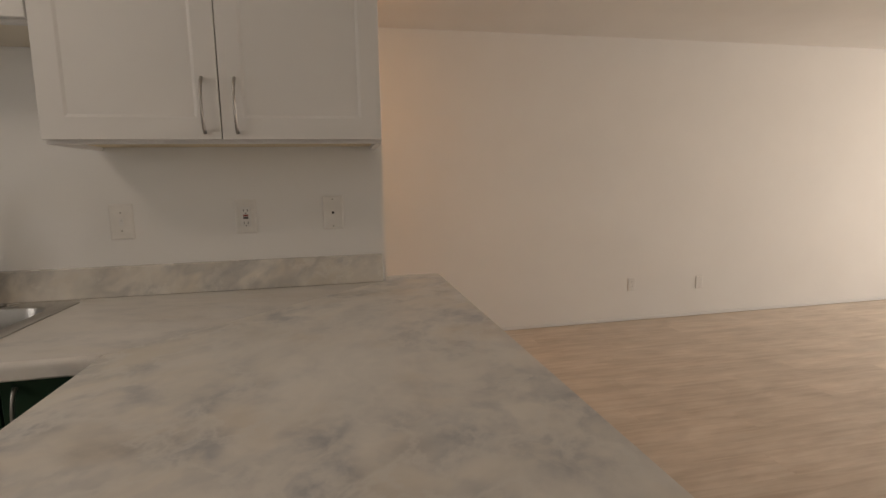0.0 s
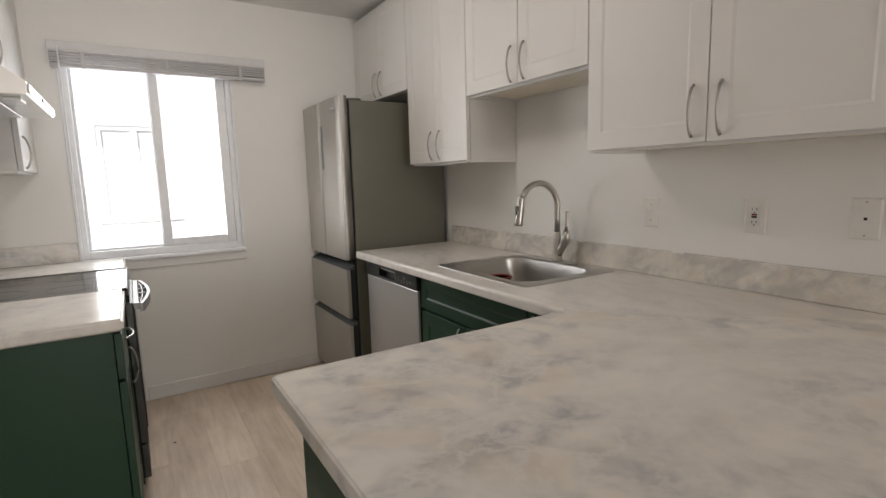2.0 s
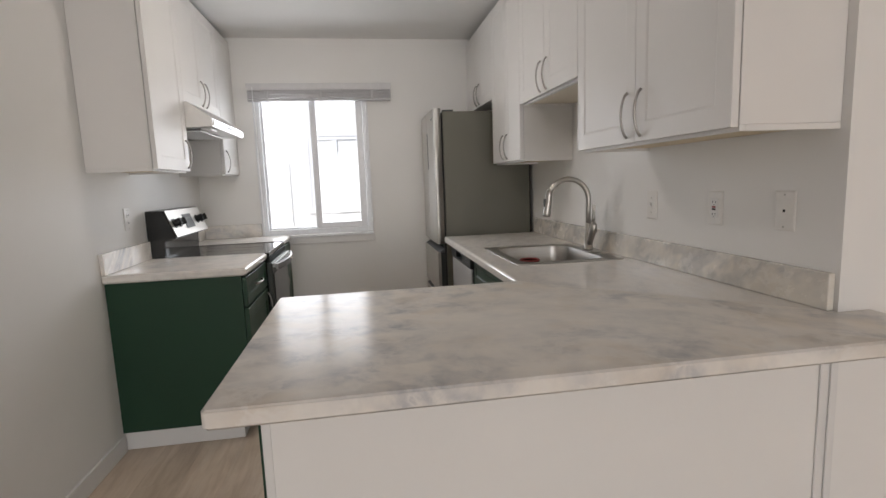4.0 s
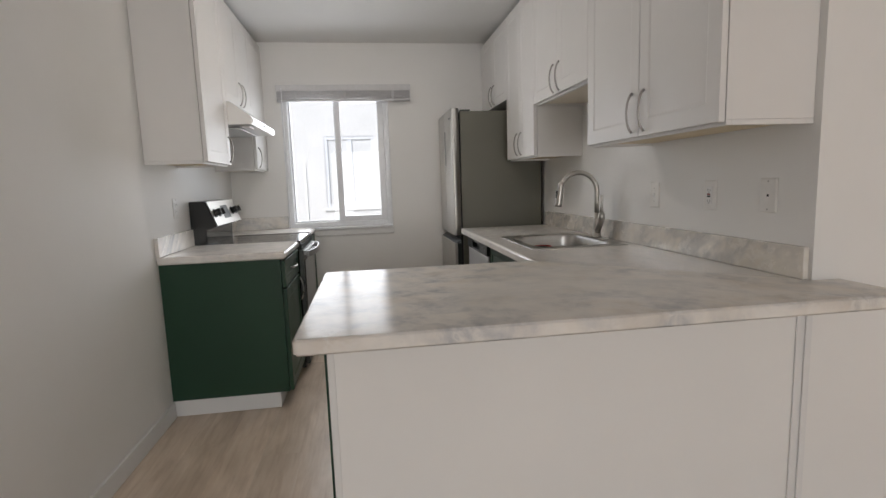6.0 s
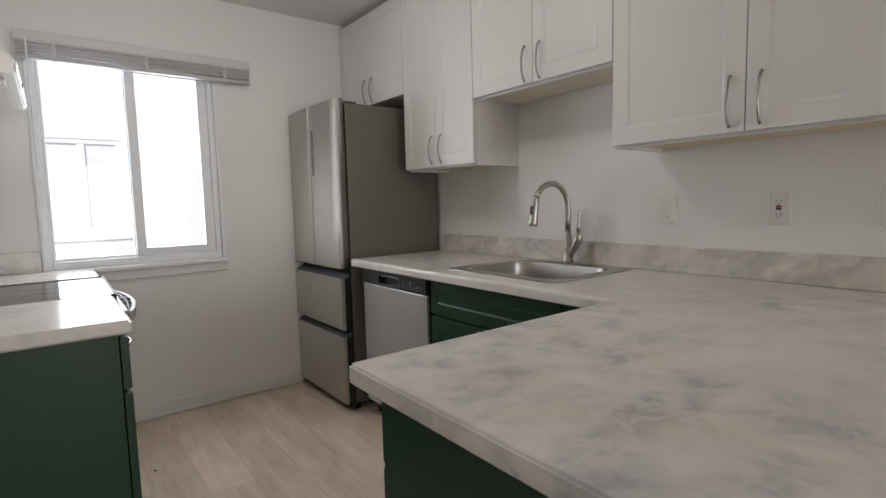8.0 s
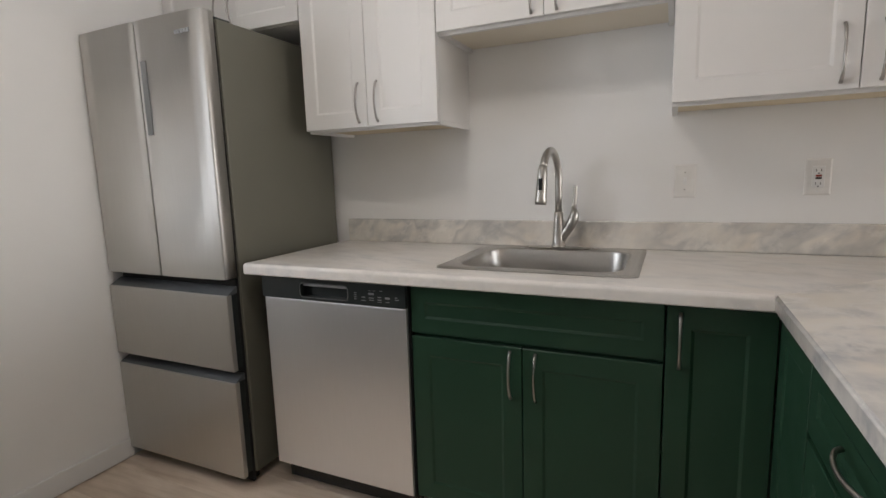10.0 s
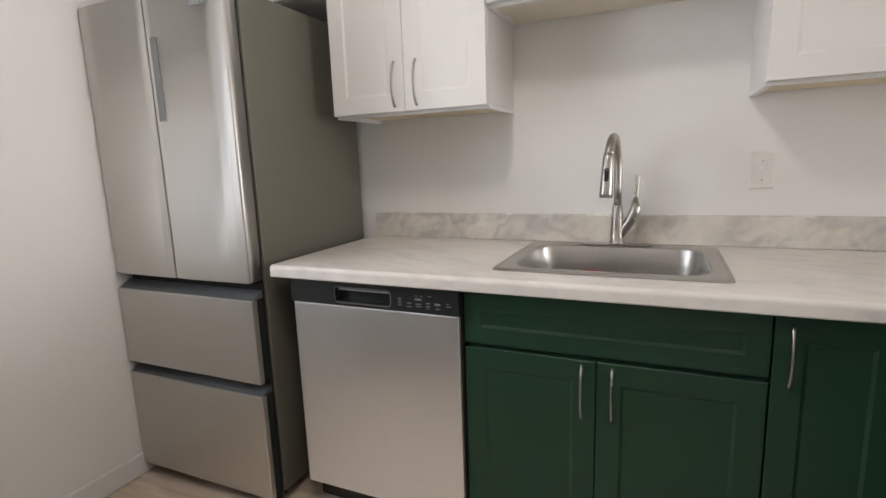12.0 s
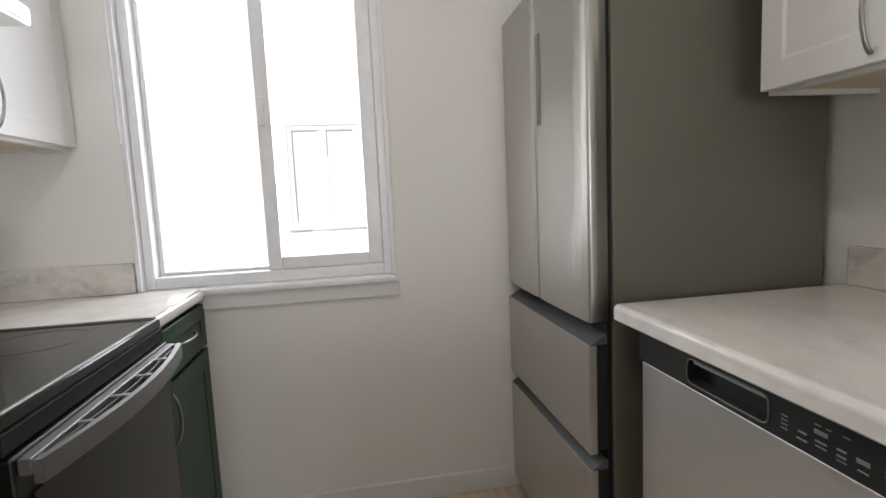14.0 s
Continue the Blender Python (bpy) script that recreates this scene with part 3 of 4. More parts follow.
def dishwasher():
    d = thing("dishwasher", "stainless dishwasher with dark grey control panel and pocket handle", "dishwasher", pose(0.764, -0.590, 0))
    w, zt = 0.603, 0.884
    part("tub", boxes((0.002, 0.0, FZ + 0.10, w - 0.002, 0.56, zt - 0.004)), BLACK, d)
    part("door_panel", boxes((0.006, -0.030, 0.150, w - 0.006, -0.001, 0.806), bev=0.004), STEELH, d)
    c = bmesh.new()
    z0, z1, hx0, hx1 = 0.808, zt - 0.002, 0.180, 0.378
    for b in ((0.004, -0.036, z0, hx0, -0.001, z1), (hx1, -0.036, z0, w - 0.004, -0.001, z1), (hx0, -0.036, z0, hx1, -0.001, z0 + 0.012), (hx0, -0.036, z1 - 0.016, hx1, -0.001, z1), (hx0, -0.008, z0 + 0.012, hx1, -0.001, z1 - 0.016)):
        box(c, *b)
    bmesh.ops.remove_doubles(c, verts=c.verts, dist=0.0002)
    panel = part("control_panel", c, DARK, d, "dark grey plastic control panel")
    rim = bmesh.new()
    loop = [(x, -0.0365, z) for x, z in rounded(hx0 - 0.002, z0 + 0.010, hx1 + 0.002, z1 - 0.014, 0.014, 4)]
    tube(rim, loop + [loop[0]], 0.0017, 8, cap=False)
    part("pocket_rim", rim, plain("rim_grey", (0.16, 0.165, 0.165), 0.3), panel, "", True)
    part("pocket_grip", boxes((hx0 + 0.006, -0.030, z1 - 0.026, hx1 - 0.006, -0.014, z1 - 0.019), bev=0.003), INK, panel)
    for bx, bz, bw, bh in ((0.405, 0.852, 0.014, 0.003), (0.405, 0.845, 0.014, 0.003), (0.405, 0.838, 0.014, 0.003), (0.405, 0.831, 0.014, 0.003), (0.435, 0.839, 0.018, 0.004), (0.433, 0.828, 0.022, 0.003),
                           (0.462, 0.850, 0.026, 0.009), (0.464, 0.838, 0.022, 0.004), (0.464, 0.831, 0.022, 0.003), (0.497, 0.842, 0.017, 0.004), (0.497, 0.833, 0.017, 0.004), (0.497, 0.827, 0.018, 0.002),
                           (0.525, 0.839, 0.022, 0.009), (0.527, 0.828, 0.018, 0.003), (0.562, 0.845, 0.010, 0.003), (0.562, 0.838, 0.018, 0.003), (0.462, 0.863, 0.012, 0.002), (0.480, 0.863, 0.010, 0.002), (0.505, 0.864, 0.013, 0.002)):
        part("print", boxes((bx, -0.0372, bz - 0.004, bx + bw * 0.8, -0.0362, bz - 0.004 + bh * 0.7)), INK, panel)
    part("toe_panel", boxes((0.01, 0.03, FZ + 0.012, w - 0.01, 0.045, 0.1485)), BLACK, d)
    part("side_trim", boxes((w - 0.0055, -0.020, 0.135, w - 0.0005, 0.0, zt - 0.004)), GAP, d)
    for x in (0.03, w - 0.07):
        part("foot", boxes((x, 0.05, FZ + 0.002, x + 0.04, 0.09, FZ + 0.10), bev=0.004), BLACK, d)
    return d


dishwasher()


def sink():
    s = thing("kitchen_sink", "stainless drop-in single-bowl sink set in the worktop", "sink")
    x0, x1, y0, y1, z = 1.436, 2.047, -0.558, -0.056, ZC
    bx0, bx1, by0, by1 = 1.484, 2.000, -0.513, -0.118
    bm = bmesh.new()

    def loop(pts, zz):
        return [bm.verts.new((*p, zz)) for p in pts]

    def shrink(a, r):
        return rounded(bx0 + a, by0 + a, bx1 - a, by1 - a, r, 8)

    outer = rounded(x0, y0, x1, y1, 0.022, 8)
    mid = rounded(x0 + 0.012, y0 + 0.012, x1 - 0.012, y1 - 0.012, 0.018, 8)
    def skin(loops, close):
        for a, b in zip(loops, loops[1:]):
            n = len(a)
            for k in range(n):
                bm.faces.new((a[k], a[(k + 1) % n], b[(k + 1) % n], b[k]))
        if close:
            bm.faces.new(loops[-1])

    skin([loop(outer, z + 0.0008), loop(outer, z + 0.003), loop(mid, z + 0.006), loop(shrink(-0.006, 0.084), z + 0.0055), loop(shrink(0.0, 0.08), z + 0.001)], False)
    part("rim", bm, SINKM, s)
    bm = bmesh.new()
    skin([loop(shrink(0.0, 0.08), z + 0.001), loop(shrink(0.002, 0.08), z - 0.008), loop(shrink(0.008, 0.078), z - 0.06), loop(shrink(0.014, 0.072), z - 0.13), loop(shrink(0.022, 0.068), z - 0.155), loop(shrink(0.036, 0.06), z - 0.170), loop(shrink(0.06, 0.05), z - 0.176)], True)
    part("bowl", bm, SINKM, s, "", True)
    bm = bmesh.new()
    tube(bm, [(1.742, -0.31, z - 0.176), (1.742, -0.31, z - 0.171)], [0.052, 0.047], 28)
    drain = part("drain", bm, NICKEL, s, "round steel drain ring", True)
    bm = bmesh.new()
    tube(bm, [(1.742, -0.31, z - 0.1725), (1.742, -0.31, z - 0.1685)], [0.036, 0.036], 24)
    part("drain_hole", bm, BLACK, drain)
    for x in (1.615, 1.872):
        bm = bmesh.new()
        tube(bm, [(x, -0.078, z + 0.005), (x, -0.078, z + 0.009), (x, -0.078, z + 0.0105)], [0.014, 0.014, 0.009], 16)
        part("hole_cap", bm, NICKEL, s, "", True)
    return s


sink()
cup = thing("sink_strainer", "black sink strainer cup with dark red rim in the basin", "strainer", pose(1.690, -0.385, ZC - 0.1755))
bm = bmesh.new()
tube(bm, [(0, 0, z) for z in (0.0, 0.004, 0.068, 0.139, 0.139, 0.02)], [0.036, 0.039, 0.043, 0.048, 0.044, 0.034], 24)
part("cup", bm, BLACK, cup, "", True)
bm = bmesh.new()
tube(bm, [(0.047 * math.cos(a), 0.047 * math.sin(a), 0.140) for a in [k * math.tau / 28 for k in range(29)]], 0.0052, 10, cap=False)
part("rim", bm, RED, cup, "dark red rubber rim", True)


def faucet():
    f = thing("faucet", "brushed nickel pull-down faucet with high arched spout and side lever", "faucet", pose(1.737, -0.088, ZC + 0.0055))
    bm = bmesh.new()
    prism(bm, rounded(-0.115, -0.026, 0.115, 0.026, 0.026, 8)[::-1], "z", 0.0, 0.005)
    soften(part("deck_plate", bm, SINKM, f))
    bm = bmesh.new()
    tube(bm, [(0, 0, z) for z in (0.006, 0.010, 0.014, 0.05, 0.10, 0.135, 0.139)], [0.027, 0.027, 0.023, 0.0215, 0.0185, 0.0165, 0.0135], 24)
    part("base", bm, NICKEL, f, "", True)
    bm = bmesh.new()
    pts = [(0, 0, 0.13), (0, 0, 0.20), (0, 0, 0.258)]
    r = 0.104
    for k in range(1, 15):
        a = math.pi * k / 16
        pts.append((-0.012 * k / 14, -r + r * math.cos(a), 0.258 + r * math.sin(a)))
    part("spout", tube(bm, pts, 0.0132, 18), NICKEL, f, "", True)
    ex, ey, ez = pts[-1]
    bm = bmesh.new()
    tube(bm, [(ex, ey + 0.002, ez + 0.012), (ex - 0.001, ey - 0.002, ez - 0.002), (ex - 0.002, ey - 0.005, ez - 0.03), (ex - 0.004, ey - 0.016, ez - 0.108), (ex - 0.004, ey - 0.017, ez - 0.118)], [0.0135, 0.0158, 0.0164, 0.0195, 0.0182], 20)
    head = part("spray_head", bm, NICKEL, f, "", True)
    part("button", boxes((ex - 0.010, ey - 0.0295, ez - 0.070, ex + 0.004, ey - 0.018, ez - 0.030), bev=0.003), BLACK, head, "black spray button")
    bm = bmesh.new()
    tube(bm, [(0.010, 0, 0.035), (0.022, 0, 0.055), (0.042, 0, 0.085), (0.055, 0, 0.112), (0.058, 0, 0.132), (0.056, 0, 0.150)], [0.016, 0.0165, 0.018, 0.0195, 0.0165, 0.0105], 18)
    part("valve", bm, NICKEL, f, "", True)
    bm = bmesh.new()
    tube(bm, [(0.056, 0, 0.145), (0.058, 0, 0.17), (0.060, 0, 0.20), (0.061, 0, 0.232), (0.061, 0, 0.236)], [0.0100, 0.0082, 0.0072, 0.0088, 0.0084], 14)
    part("lever", bm, NICKEL, f, "", True)
    return f


faucet()


def wall_plate(name, label, m, kind, ivory=True):
    """Plate in local x (across), z (up), facing -y."""
    p = thing(name, label, "wall plate", m, "wall plates")
    bm = bmesh.new()
    w, h = 0.072, 0.117
    r = [[bm.verts.new((sx * a, yy, sz * b)) for sx, sz in ((-1, -1), (1, -1), (1, 1), (-1, 1))] for a, b, yy in ((w / 2, h / 2, -0.0004), (w / 2, h / 2, -0.003), (w / 2 - 0.005, h / 2 - 0.005, -0.0056))]
    for a, b in zip(r, r[1:]):
        for k in range(4):
            bm.faces.new((a[k], a[(k + 1) % 4], b[(k + 1) % 4], b[k]))
    bm.faces.new(r[-1])
    bm.faces.new(r[0][::-1])
    part("plate", bm, PLATE if ivory else PLATEW, p)
    if kind == "gfci":
        part("device", boxes((-0.017, -0.0085, -0.034, 0.017, -0.006, 0.034), bev=0.001), PLATEW, p)
        part("test_button", boxes((-0.008, -0.0105, 0.001, 0.008, -0.0083, 0.007)), RED, p, "red test button")
        part("reset_button", boxes((-0.008, -0.0105, -0.007, 0.008, -0.0083, -0.001)), GAP, p)
        for z in (0.021, -0.021):
            for x in (-0.0065, 0.0065):
                part("slot", boxes((x - 0.0009, -0.0090, z - 0.004, x + 0.0009, -0.0083, z + 0.004)), GAP, p)
            part("ground_slot", boxes((-0.002, -0.0090, z - 0.011, 0.002, -0.0083, z - 0.0075), bev=0.0003), GAP, p)
    elif kind == "duplex":
        for z in (0.020, -0.020):
            bm = bmesh.new()
            prism(bm, rounded(-0.016, z - 0.0135, 0.016, z + 0.0135, 0.008, 4), "y", -0.0082, -0.006)
            part("socket", bm, PLATEW, p)
            for x in (-0.006, 0.006):
                part("slot", boxes((x - 0.001, -0.0088, z - 0.003, x + 0.001, -0.0081, z + 0.005)), GAP, p)
    elif kind == "switch":
        part("toggle_plate", boxes((-0.006, -0.0075, -0.013, 0.006, -0.006, 0.013), bev=0.0005), PLATEW, p)
        part("toggle", boxes((-0.004, -0.016, 0.0, 0.004, -0.007, 0.009), bev=0.0015), PLATEW, p)
    elif kind == "jack":
        part("jack", boxes((-0.004, -0.0072, -0.004, 0.004, -0.0058, 0.004), bev=0.0006), GAP, p)
    for z in (0.030, -0.030) if kind == "switch" else (0.047, -0.047):
        bm = bmesh.new()
        tube(bm, [(0, -0.006, z), (0, -0.0072, z)], 0.0028, 10)
        part("screw", bm, NICKEL if kind != "gfci" else PLATEW, p)
    return p


wall_plate("light_switch", "ivory toggle switch plate on the wall beside the sink", pose(2.163, 0, 1.180), "switch")
wall_plate("gfci_outlet", "ivory safety outlet with red button over the backsplash", pose(2.549, 0, 1.185), "gfci")
wall_plate("phone_jack", "ivory wall plate with black phone jack over the backsplash", pose(2.841, 0, 1.190), "jack")
wall_plate("wall_outlet", "white duplex outlet low on the wall end", pose(XW, 0.475, 0.380, 0, 0, 90), "duplex", False)
wall_plate("wall_outlet", "white duplex outlet low on the living room wall", pose(5.343, YLIV, 0.376), "duplex", False)
wall_plate("wall_outlet", "white blank plate low on the living room wall", pose(6.02, YLIV, 0.356), "blank", False)
wall_plate("wall_outlet", "white outlet plate above the south worktop", pose(1.265, YS, 1.176, 0, 0, 180), "duplex", False)

# ---- things: south run ----
SYF = -1.787         # face of the south worktop


def south(x):
    return pose(x, SYF - 0.030, 0, 0, 0, 180)


SD = SYF - 0.030 - YS - 0.001
cabinet("base_cabinet", "dark green shaker cabinet with drawer and door beside the window", south(0.433), 0.431, SD, TOE, ZC - TC - 0.001, GREEN,
        [("drawer", 0.0, 0.735, 0.431, 0.882, (0.215, 0.815, False)), ("door", 0.0, TOE + 0.008, 0.431, 0.725, (0.05, 0.632, True))], "green base cabinets", toe=TOE)
cabinet("base_cabinet", "dark green end cabinet with drawer and door beside the range", south(1.578), 0.520, SD, TOE, ZC - TC - 0.001, GREEN,
        [("drawer", 0.0, 0.735, 0.520, 0.882, (0.260, 0.815, False)), ("door", 0.0, TOE + 0.006, 0.520, 0.725, (0.47, 0.632, True))], "green base cabinets")
part_toe = thing("toe_kick_board", "white painted toe board under the green end cabinet", "toe board")
part("board", boxes((1.066, YS + 0.002, FZ + 0.002, 1.566, SYF - 0.085, TOE - 0.0005), bev=0.002), TRIM, part_toe)


def south_top(x0, x1, splash, label):
    c = thing("countertop", label, "countertop")
    bm = bmesh.new()
    prism(bm, rounded(x0, YS + 0.001, x1, SYF, 0.008, 3)[::-1], "z", ZC - TC, ZC)
    es = [e for e in bm.edges if abs(e.verts[0].co.z - e.verts[1].co.z) < 1e-5 and max(e.verts[0].co.y, e.verts[1].co.y) > YS + 0.05]
    bmesh.ops.bevel(bm, geom=es, offset=0.009, segments=3, affect="EDGES")
    soften(part("slab", bm, MARBLEC, c))
    for s in splash:
        part("backsplash", boxes(s, bev=0.003), MARBLEW, c)


south_top(0.001, 0.434, [(0.021, YS + 0.001, ZC + 0.0005, 0.434, YS + 0.02, ZC + 0.102), (0.001, YS + 0.001, ZC + 0.0005, 0.02, -2.000, ZC + 0.102)], "short marble-look worktop with backsplash beside the window")
south_top(1.055, 1.600, [(1.055, YS + 0.001, ZC + 0.0005, 1.598, YS + 0.02, ZC + 0.102)], "short marble-look worktop with backsplash on green end cabinet")

UYS = -2.150


def south_up(x):
    return pose(x, UYS, 0, 0, 0, 180)


SUD = UYS - YS - 0.001
cabinet("upper_cabinet", "tall white shaker wall cabinet with one door beside the hood", south_up(1.612), 0.454, SUD, ZU, ZT, CABW,
        [("door", 0.0, ZU + 0.008, 0.454, ZT - 0.002, (0.407, 1.505, True))], "upper cabinets", under=UNDER)
cabinet("upper_cabinet", "short white shaker double-door cabinet over the hood", south_up(1.157), 0.737, SUD, 1.792, ZT, CABW,
        [("door", 0.0, 1.792, 0.3685, ZT - 0.002, (0.327, 1.885, True)), ("door", 0.3685, 1.792, 0.737, ZT - 0.002, (0.41, 1.885, True))], "upper cabinets")
cabinet("upper_cabinet", "narrow white shaker wall cabinet between hood and window", south_up(0.419), 0.415, SUD, ZU, ZT, CABW,
        [("door", 0.0, ZU + 0.008, 0.415, ZT - 0.002, (0.045, 1.505, True))], "upper cabinets", under=UNDER)


def range_hood():
    h = thing("range_hood", "slim stainless under-cabinet range hood above the cooktop", "range hood")
    x0, x1 = 0.422, 1.155
    yb, yf = YS + 0.001, -1.995
    bm = bmesh.new()
    prism(bm, [(yb, 1.650), (yf, 1.658), (yf, 1.700), (-2.115, 1.7912), (yb, 1.7912)], "x", x0, x1)
    es = [e for e in bm.edges]
    bmesh.ops.bevel(bm, geom=es, offset=0.003, segments=2, affect="EDGES")
    part("shell", bm, STEEL_HOOD, h)
    part("control_bar", boxes((x0 + 0.02, yf + 0.001, 1.664, x1 - 0.02, yf + 0.006, 1.695), bev=0.001), STEEL_HOOD, h)
    part("switch", boxes((x0 + 0.30, yf + 0.005, 1.673, x0 + 0.42, yf + 0.010, 1.688), bev=0.002), DARK, h, "dark rocker switches")
    part("filter", boxes((x0 + 0.12, yb + 0.10, 1.643, x1 - 0.12, yf - 0.10, 1.6495), bev=0.001), plain("filter_mesh", (0.62, 0.62, 0.61), 0.4, 0.3), h, "grey grease filter")
    bm = bmesh.new()
    prism(bm, rounded(x1 - 0.20, yf - 0.085, x1 - 0.08, yf - 0.03, 0.01), "z", 1.645, 1.655)
    part("light_lens", bm, PLATEW, h)


STEEL_HOOD = brushed("hood_stainless", (0.70, 0.69, 0.67), 0.32, (1.0, 60, 60), 0.04)
range_hood()


def kitchen_range():
    r = thing("kitchen_range", "freestanding electric range, stainless and black with glass cooktop", "range")
    x0, x1 = 0.437, 1.052
    yb, yf = YS + 0.004, -1.794
    part("body", boxes((x0, yb + 0.02, FZ + 0.035, x1, yf, 0.905), bev=0.003), BLACK, r, "black enamel sides")
    part("cooktop", boxes((x0 + 0.004, yb + 0.07, 0.9055, x1 - 0.004, yf + 0.018, 0.930), bev=0.005), GLASSB, r, "black ceramic glass cooktop")
    bm = bmesh.new()
    loop = [(x, y, 0.931) for x, y in rounded(x0 + 0.006, yb + 0.072, x1 - 0.006, yf + 0.014, 0.012, 4)]
    tube(bm, loop + [loop[0]], 0.0032, 6, cap=False)
    part("cooktop_trim", bm, STEEL_GRIP, r)
    for bx, by, rr in ((0.590, -1.98, 0.10), (0.900, -1.98, 0.078), (0.590, -2.20, 0.075), (0.900, -2.20, 0.095)):
        bm = bmesh.new()
        tube(bm, [(bx + rr * math.cos(a), by + rr * math.sin(a), 0.9296) for a in [k * math.tau / 40 for k in range(41)]], 0.0008, 4, cap=False)
        part("burner_ring", bm, plain("burner_print", (0.022, 0.023, 0.022), 0.12), r)
    # back guard with sloped stainless face
    bm = bmesh.new()
    prism(bm, [(yb, 0.90), (yb + 0.085, 0.906), (yb + 0.085, 1.03), (yb + 0.155, 1.045), (yb + 0.095, 1.205), (yb, 1.205)], "x", x0, x1)
    bmesh.ops.bevel(bm, geom=list(bm.edges), offset=0.004, segments=2, affect="EDGES")
    g = part("backguard", bm, BLACK, r, "black back guard")
    bm = bmesh.new()
    prism(bm, [(yb + 0.1565, 1.050), (yb + 0.1585, 1.051), (yb + 0.1015, 1.203), (yb + 0.0995, 1.202)], "x", x0 + 0.012, x1 - 0.012)
    part("control_face", bm, STEEL, g, "stainless control face")
    part("lower_face", boxes((x0 + 0.012, yb + 0.0855, 0.94, x1 - 0.012, yb + 0.088, 1.025)), GLASSB, g)
    m = Matrix.Translation((0, yb + 0.130, 1.127)) @ Matrix.Rotation(radians(-69.4), 4, "X")
    for x in (x0 + 0.065, x0 + 0.145, x1 - 0.145, x1 - 0.065):
        bm = bmesh.new()
        tube(bm, [(x, 0, -0.001), (x, 0, 0.006), (x, 0, 0.008), (x, 0, 0.030), (x, 0, 0.033)], [0.028, 0.028, 0.022, 0.020, 0.017], 20)
        box(bm, x - 0.005, -0.021, 0.030, x + 0.005, 0.021, 0.042, bev=0.002)
        bmesh.ops.transform(bm, matrix=m, verts=bm.verts)
        part("knob", bm, BLACK, g, "black control knob")
    bm = box(bmesh.new(), 0.7445 - 0.075, -0.045, 0.0015, 0.7445 + 0.075, 0.045, 0.004, bev=0.001)
    bmesh.ops.transform(bm, matrix=m, verts=bm.verts)
    disp = part("display", bm, DARK, g, "dark clock display")
    bm = bmesh.new()
    for k in range(4):
        box(bm, 0.713 + 0.018 * k, -0.02, 0.004, 0.722 + 0.018 * k, -0.014, 0.0046)
    bmesh.ops.transform(bm, matrix=m, verts=bm.verts)
    part("print", bm, INK, disp)
    # oven front
    part("vent_band", boxes((x0 + 0.004, yf + 0.0005, 0.872, x1 - 0.004, yf + 0.020, 0.9045), bev=0.002), MATTE, r, "black enamel vent band")
    door = part("oven_door", boxes((x0 + 0.004, yf + 0.0005, 0.265, x1 - 0.004, yf + 0.030, 0.868), bev=0.004), STEEL_OVEN, r, "dark stainless oven door")
    part("door_glass", boxes((x0 + 0.035, yf + 0.0305, 0.32, x1 - 0.035, yf + 0.034, 0.80), bev=0.001), GLASSB, door, "black oven window")
    # bowed handle with a slotted top rail
    bm = bmesh.new()
    n = 24
    outline = []
    for k in range(n + 1):
        s = k / n
        outline.append((x0 + 0.01 + (x1 - x0 - 0.02) * s, yf + 0.064 + 0.034 * math.sin(math.pi * s) ** 0.9))
    for k in range(n, -1, -1):
        s = k / n
        outline.append((x0 + 0.01 + (x1 - x0 - 0.02) * s, yf + 0.052 + 0.034 * math.sin(math.pi * s) ** 0.9))
    prism(bm, outline, "z", 0.826, 0.862)
    handle = part("oven_handle", bm, STEEL_GRIP, door, "bowed stainless oven handle")
    part("handle_rail", boxes((x0 + 0.012, yf + 0.0305, 0.838, x1 - 0.012, yf + 0.050, 0.864), bev=0.002), STEEL_GRIP, door)
    bm = bmesh.new()
    prism(bm, [(x, y - 0.0125) for x, y in outline[:n + 1]] + [(x1 - 0.012, yf + 0.0503), (x0 + 0.012, yf + 0.0503)], "z", 0.838, 0.846)
    part("slot_floor", bm, BLACK, handle, "black slotted vent behind the handle")
    for k in range(6):
        s = 0.03 + 0.94 * k / 5
        x = x0 + 0.01 + (x1 - x0 - 0.02) * s
        part("handle_rib", boxes((x - 0.005, yf + 0.0504, 0.8462, x + 0.005, yf + 0.0512 + 0.0332 * math.sin(math.pi * s) ** 0.9, 0.862)), STEEL_GRIP, door)
    bm = bmesh.new()
    mid = [(x, yf + 0.0505 + (y - 0.012 - yf - 0.0505) * 0.5) for x, y in outline[2:n - 1]]
    prism(bm, [(x, y + 0.0015) for x, y in mid] + [(x, y - 0.0015) for x, y in reversed(mid)], "z", 0.8462, 0.860)
    part("handle_rail", bm, STEEL_GRIP, door)
    part("storage_drawer", boxes((x0 + 0.004, yf + 0.0005, 0.110, x1 - 0.004, yf + 0.026, 0.258), bev=0.004), STEEL_OVEN, r, "stainless storage drawer")
    for x in (x0 + 0.04, x1 - 0.08):
        for y in (yb + 0.06, yf - 0.08):
            part("foot", boxes((x, y, FZ + 0.002, x + 0.04, y + 0.04, FZ + 0.035), bev=0.003), BLACK, r)


MATTE = plain("matte_black_enamel", (0.010, 0.012, 0.011), 0.6, 0.0, 0.2)
STEEL_GRIP = brushed("handle_stainless", (0.30, 0.295, 0.29), 0.5, (1.0, 60, 60), 0.04)
STEEL_OVEN = brushed("oven_stainless", (0.07, 0.073, 0.068), 0.38, (1.0, 60, 60), 0.05)
kitchen_range()


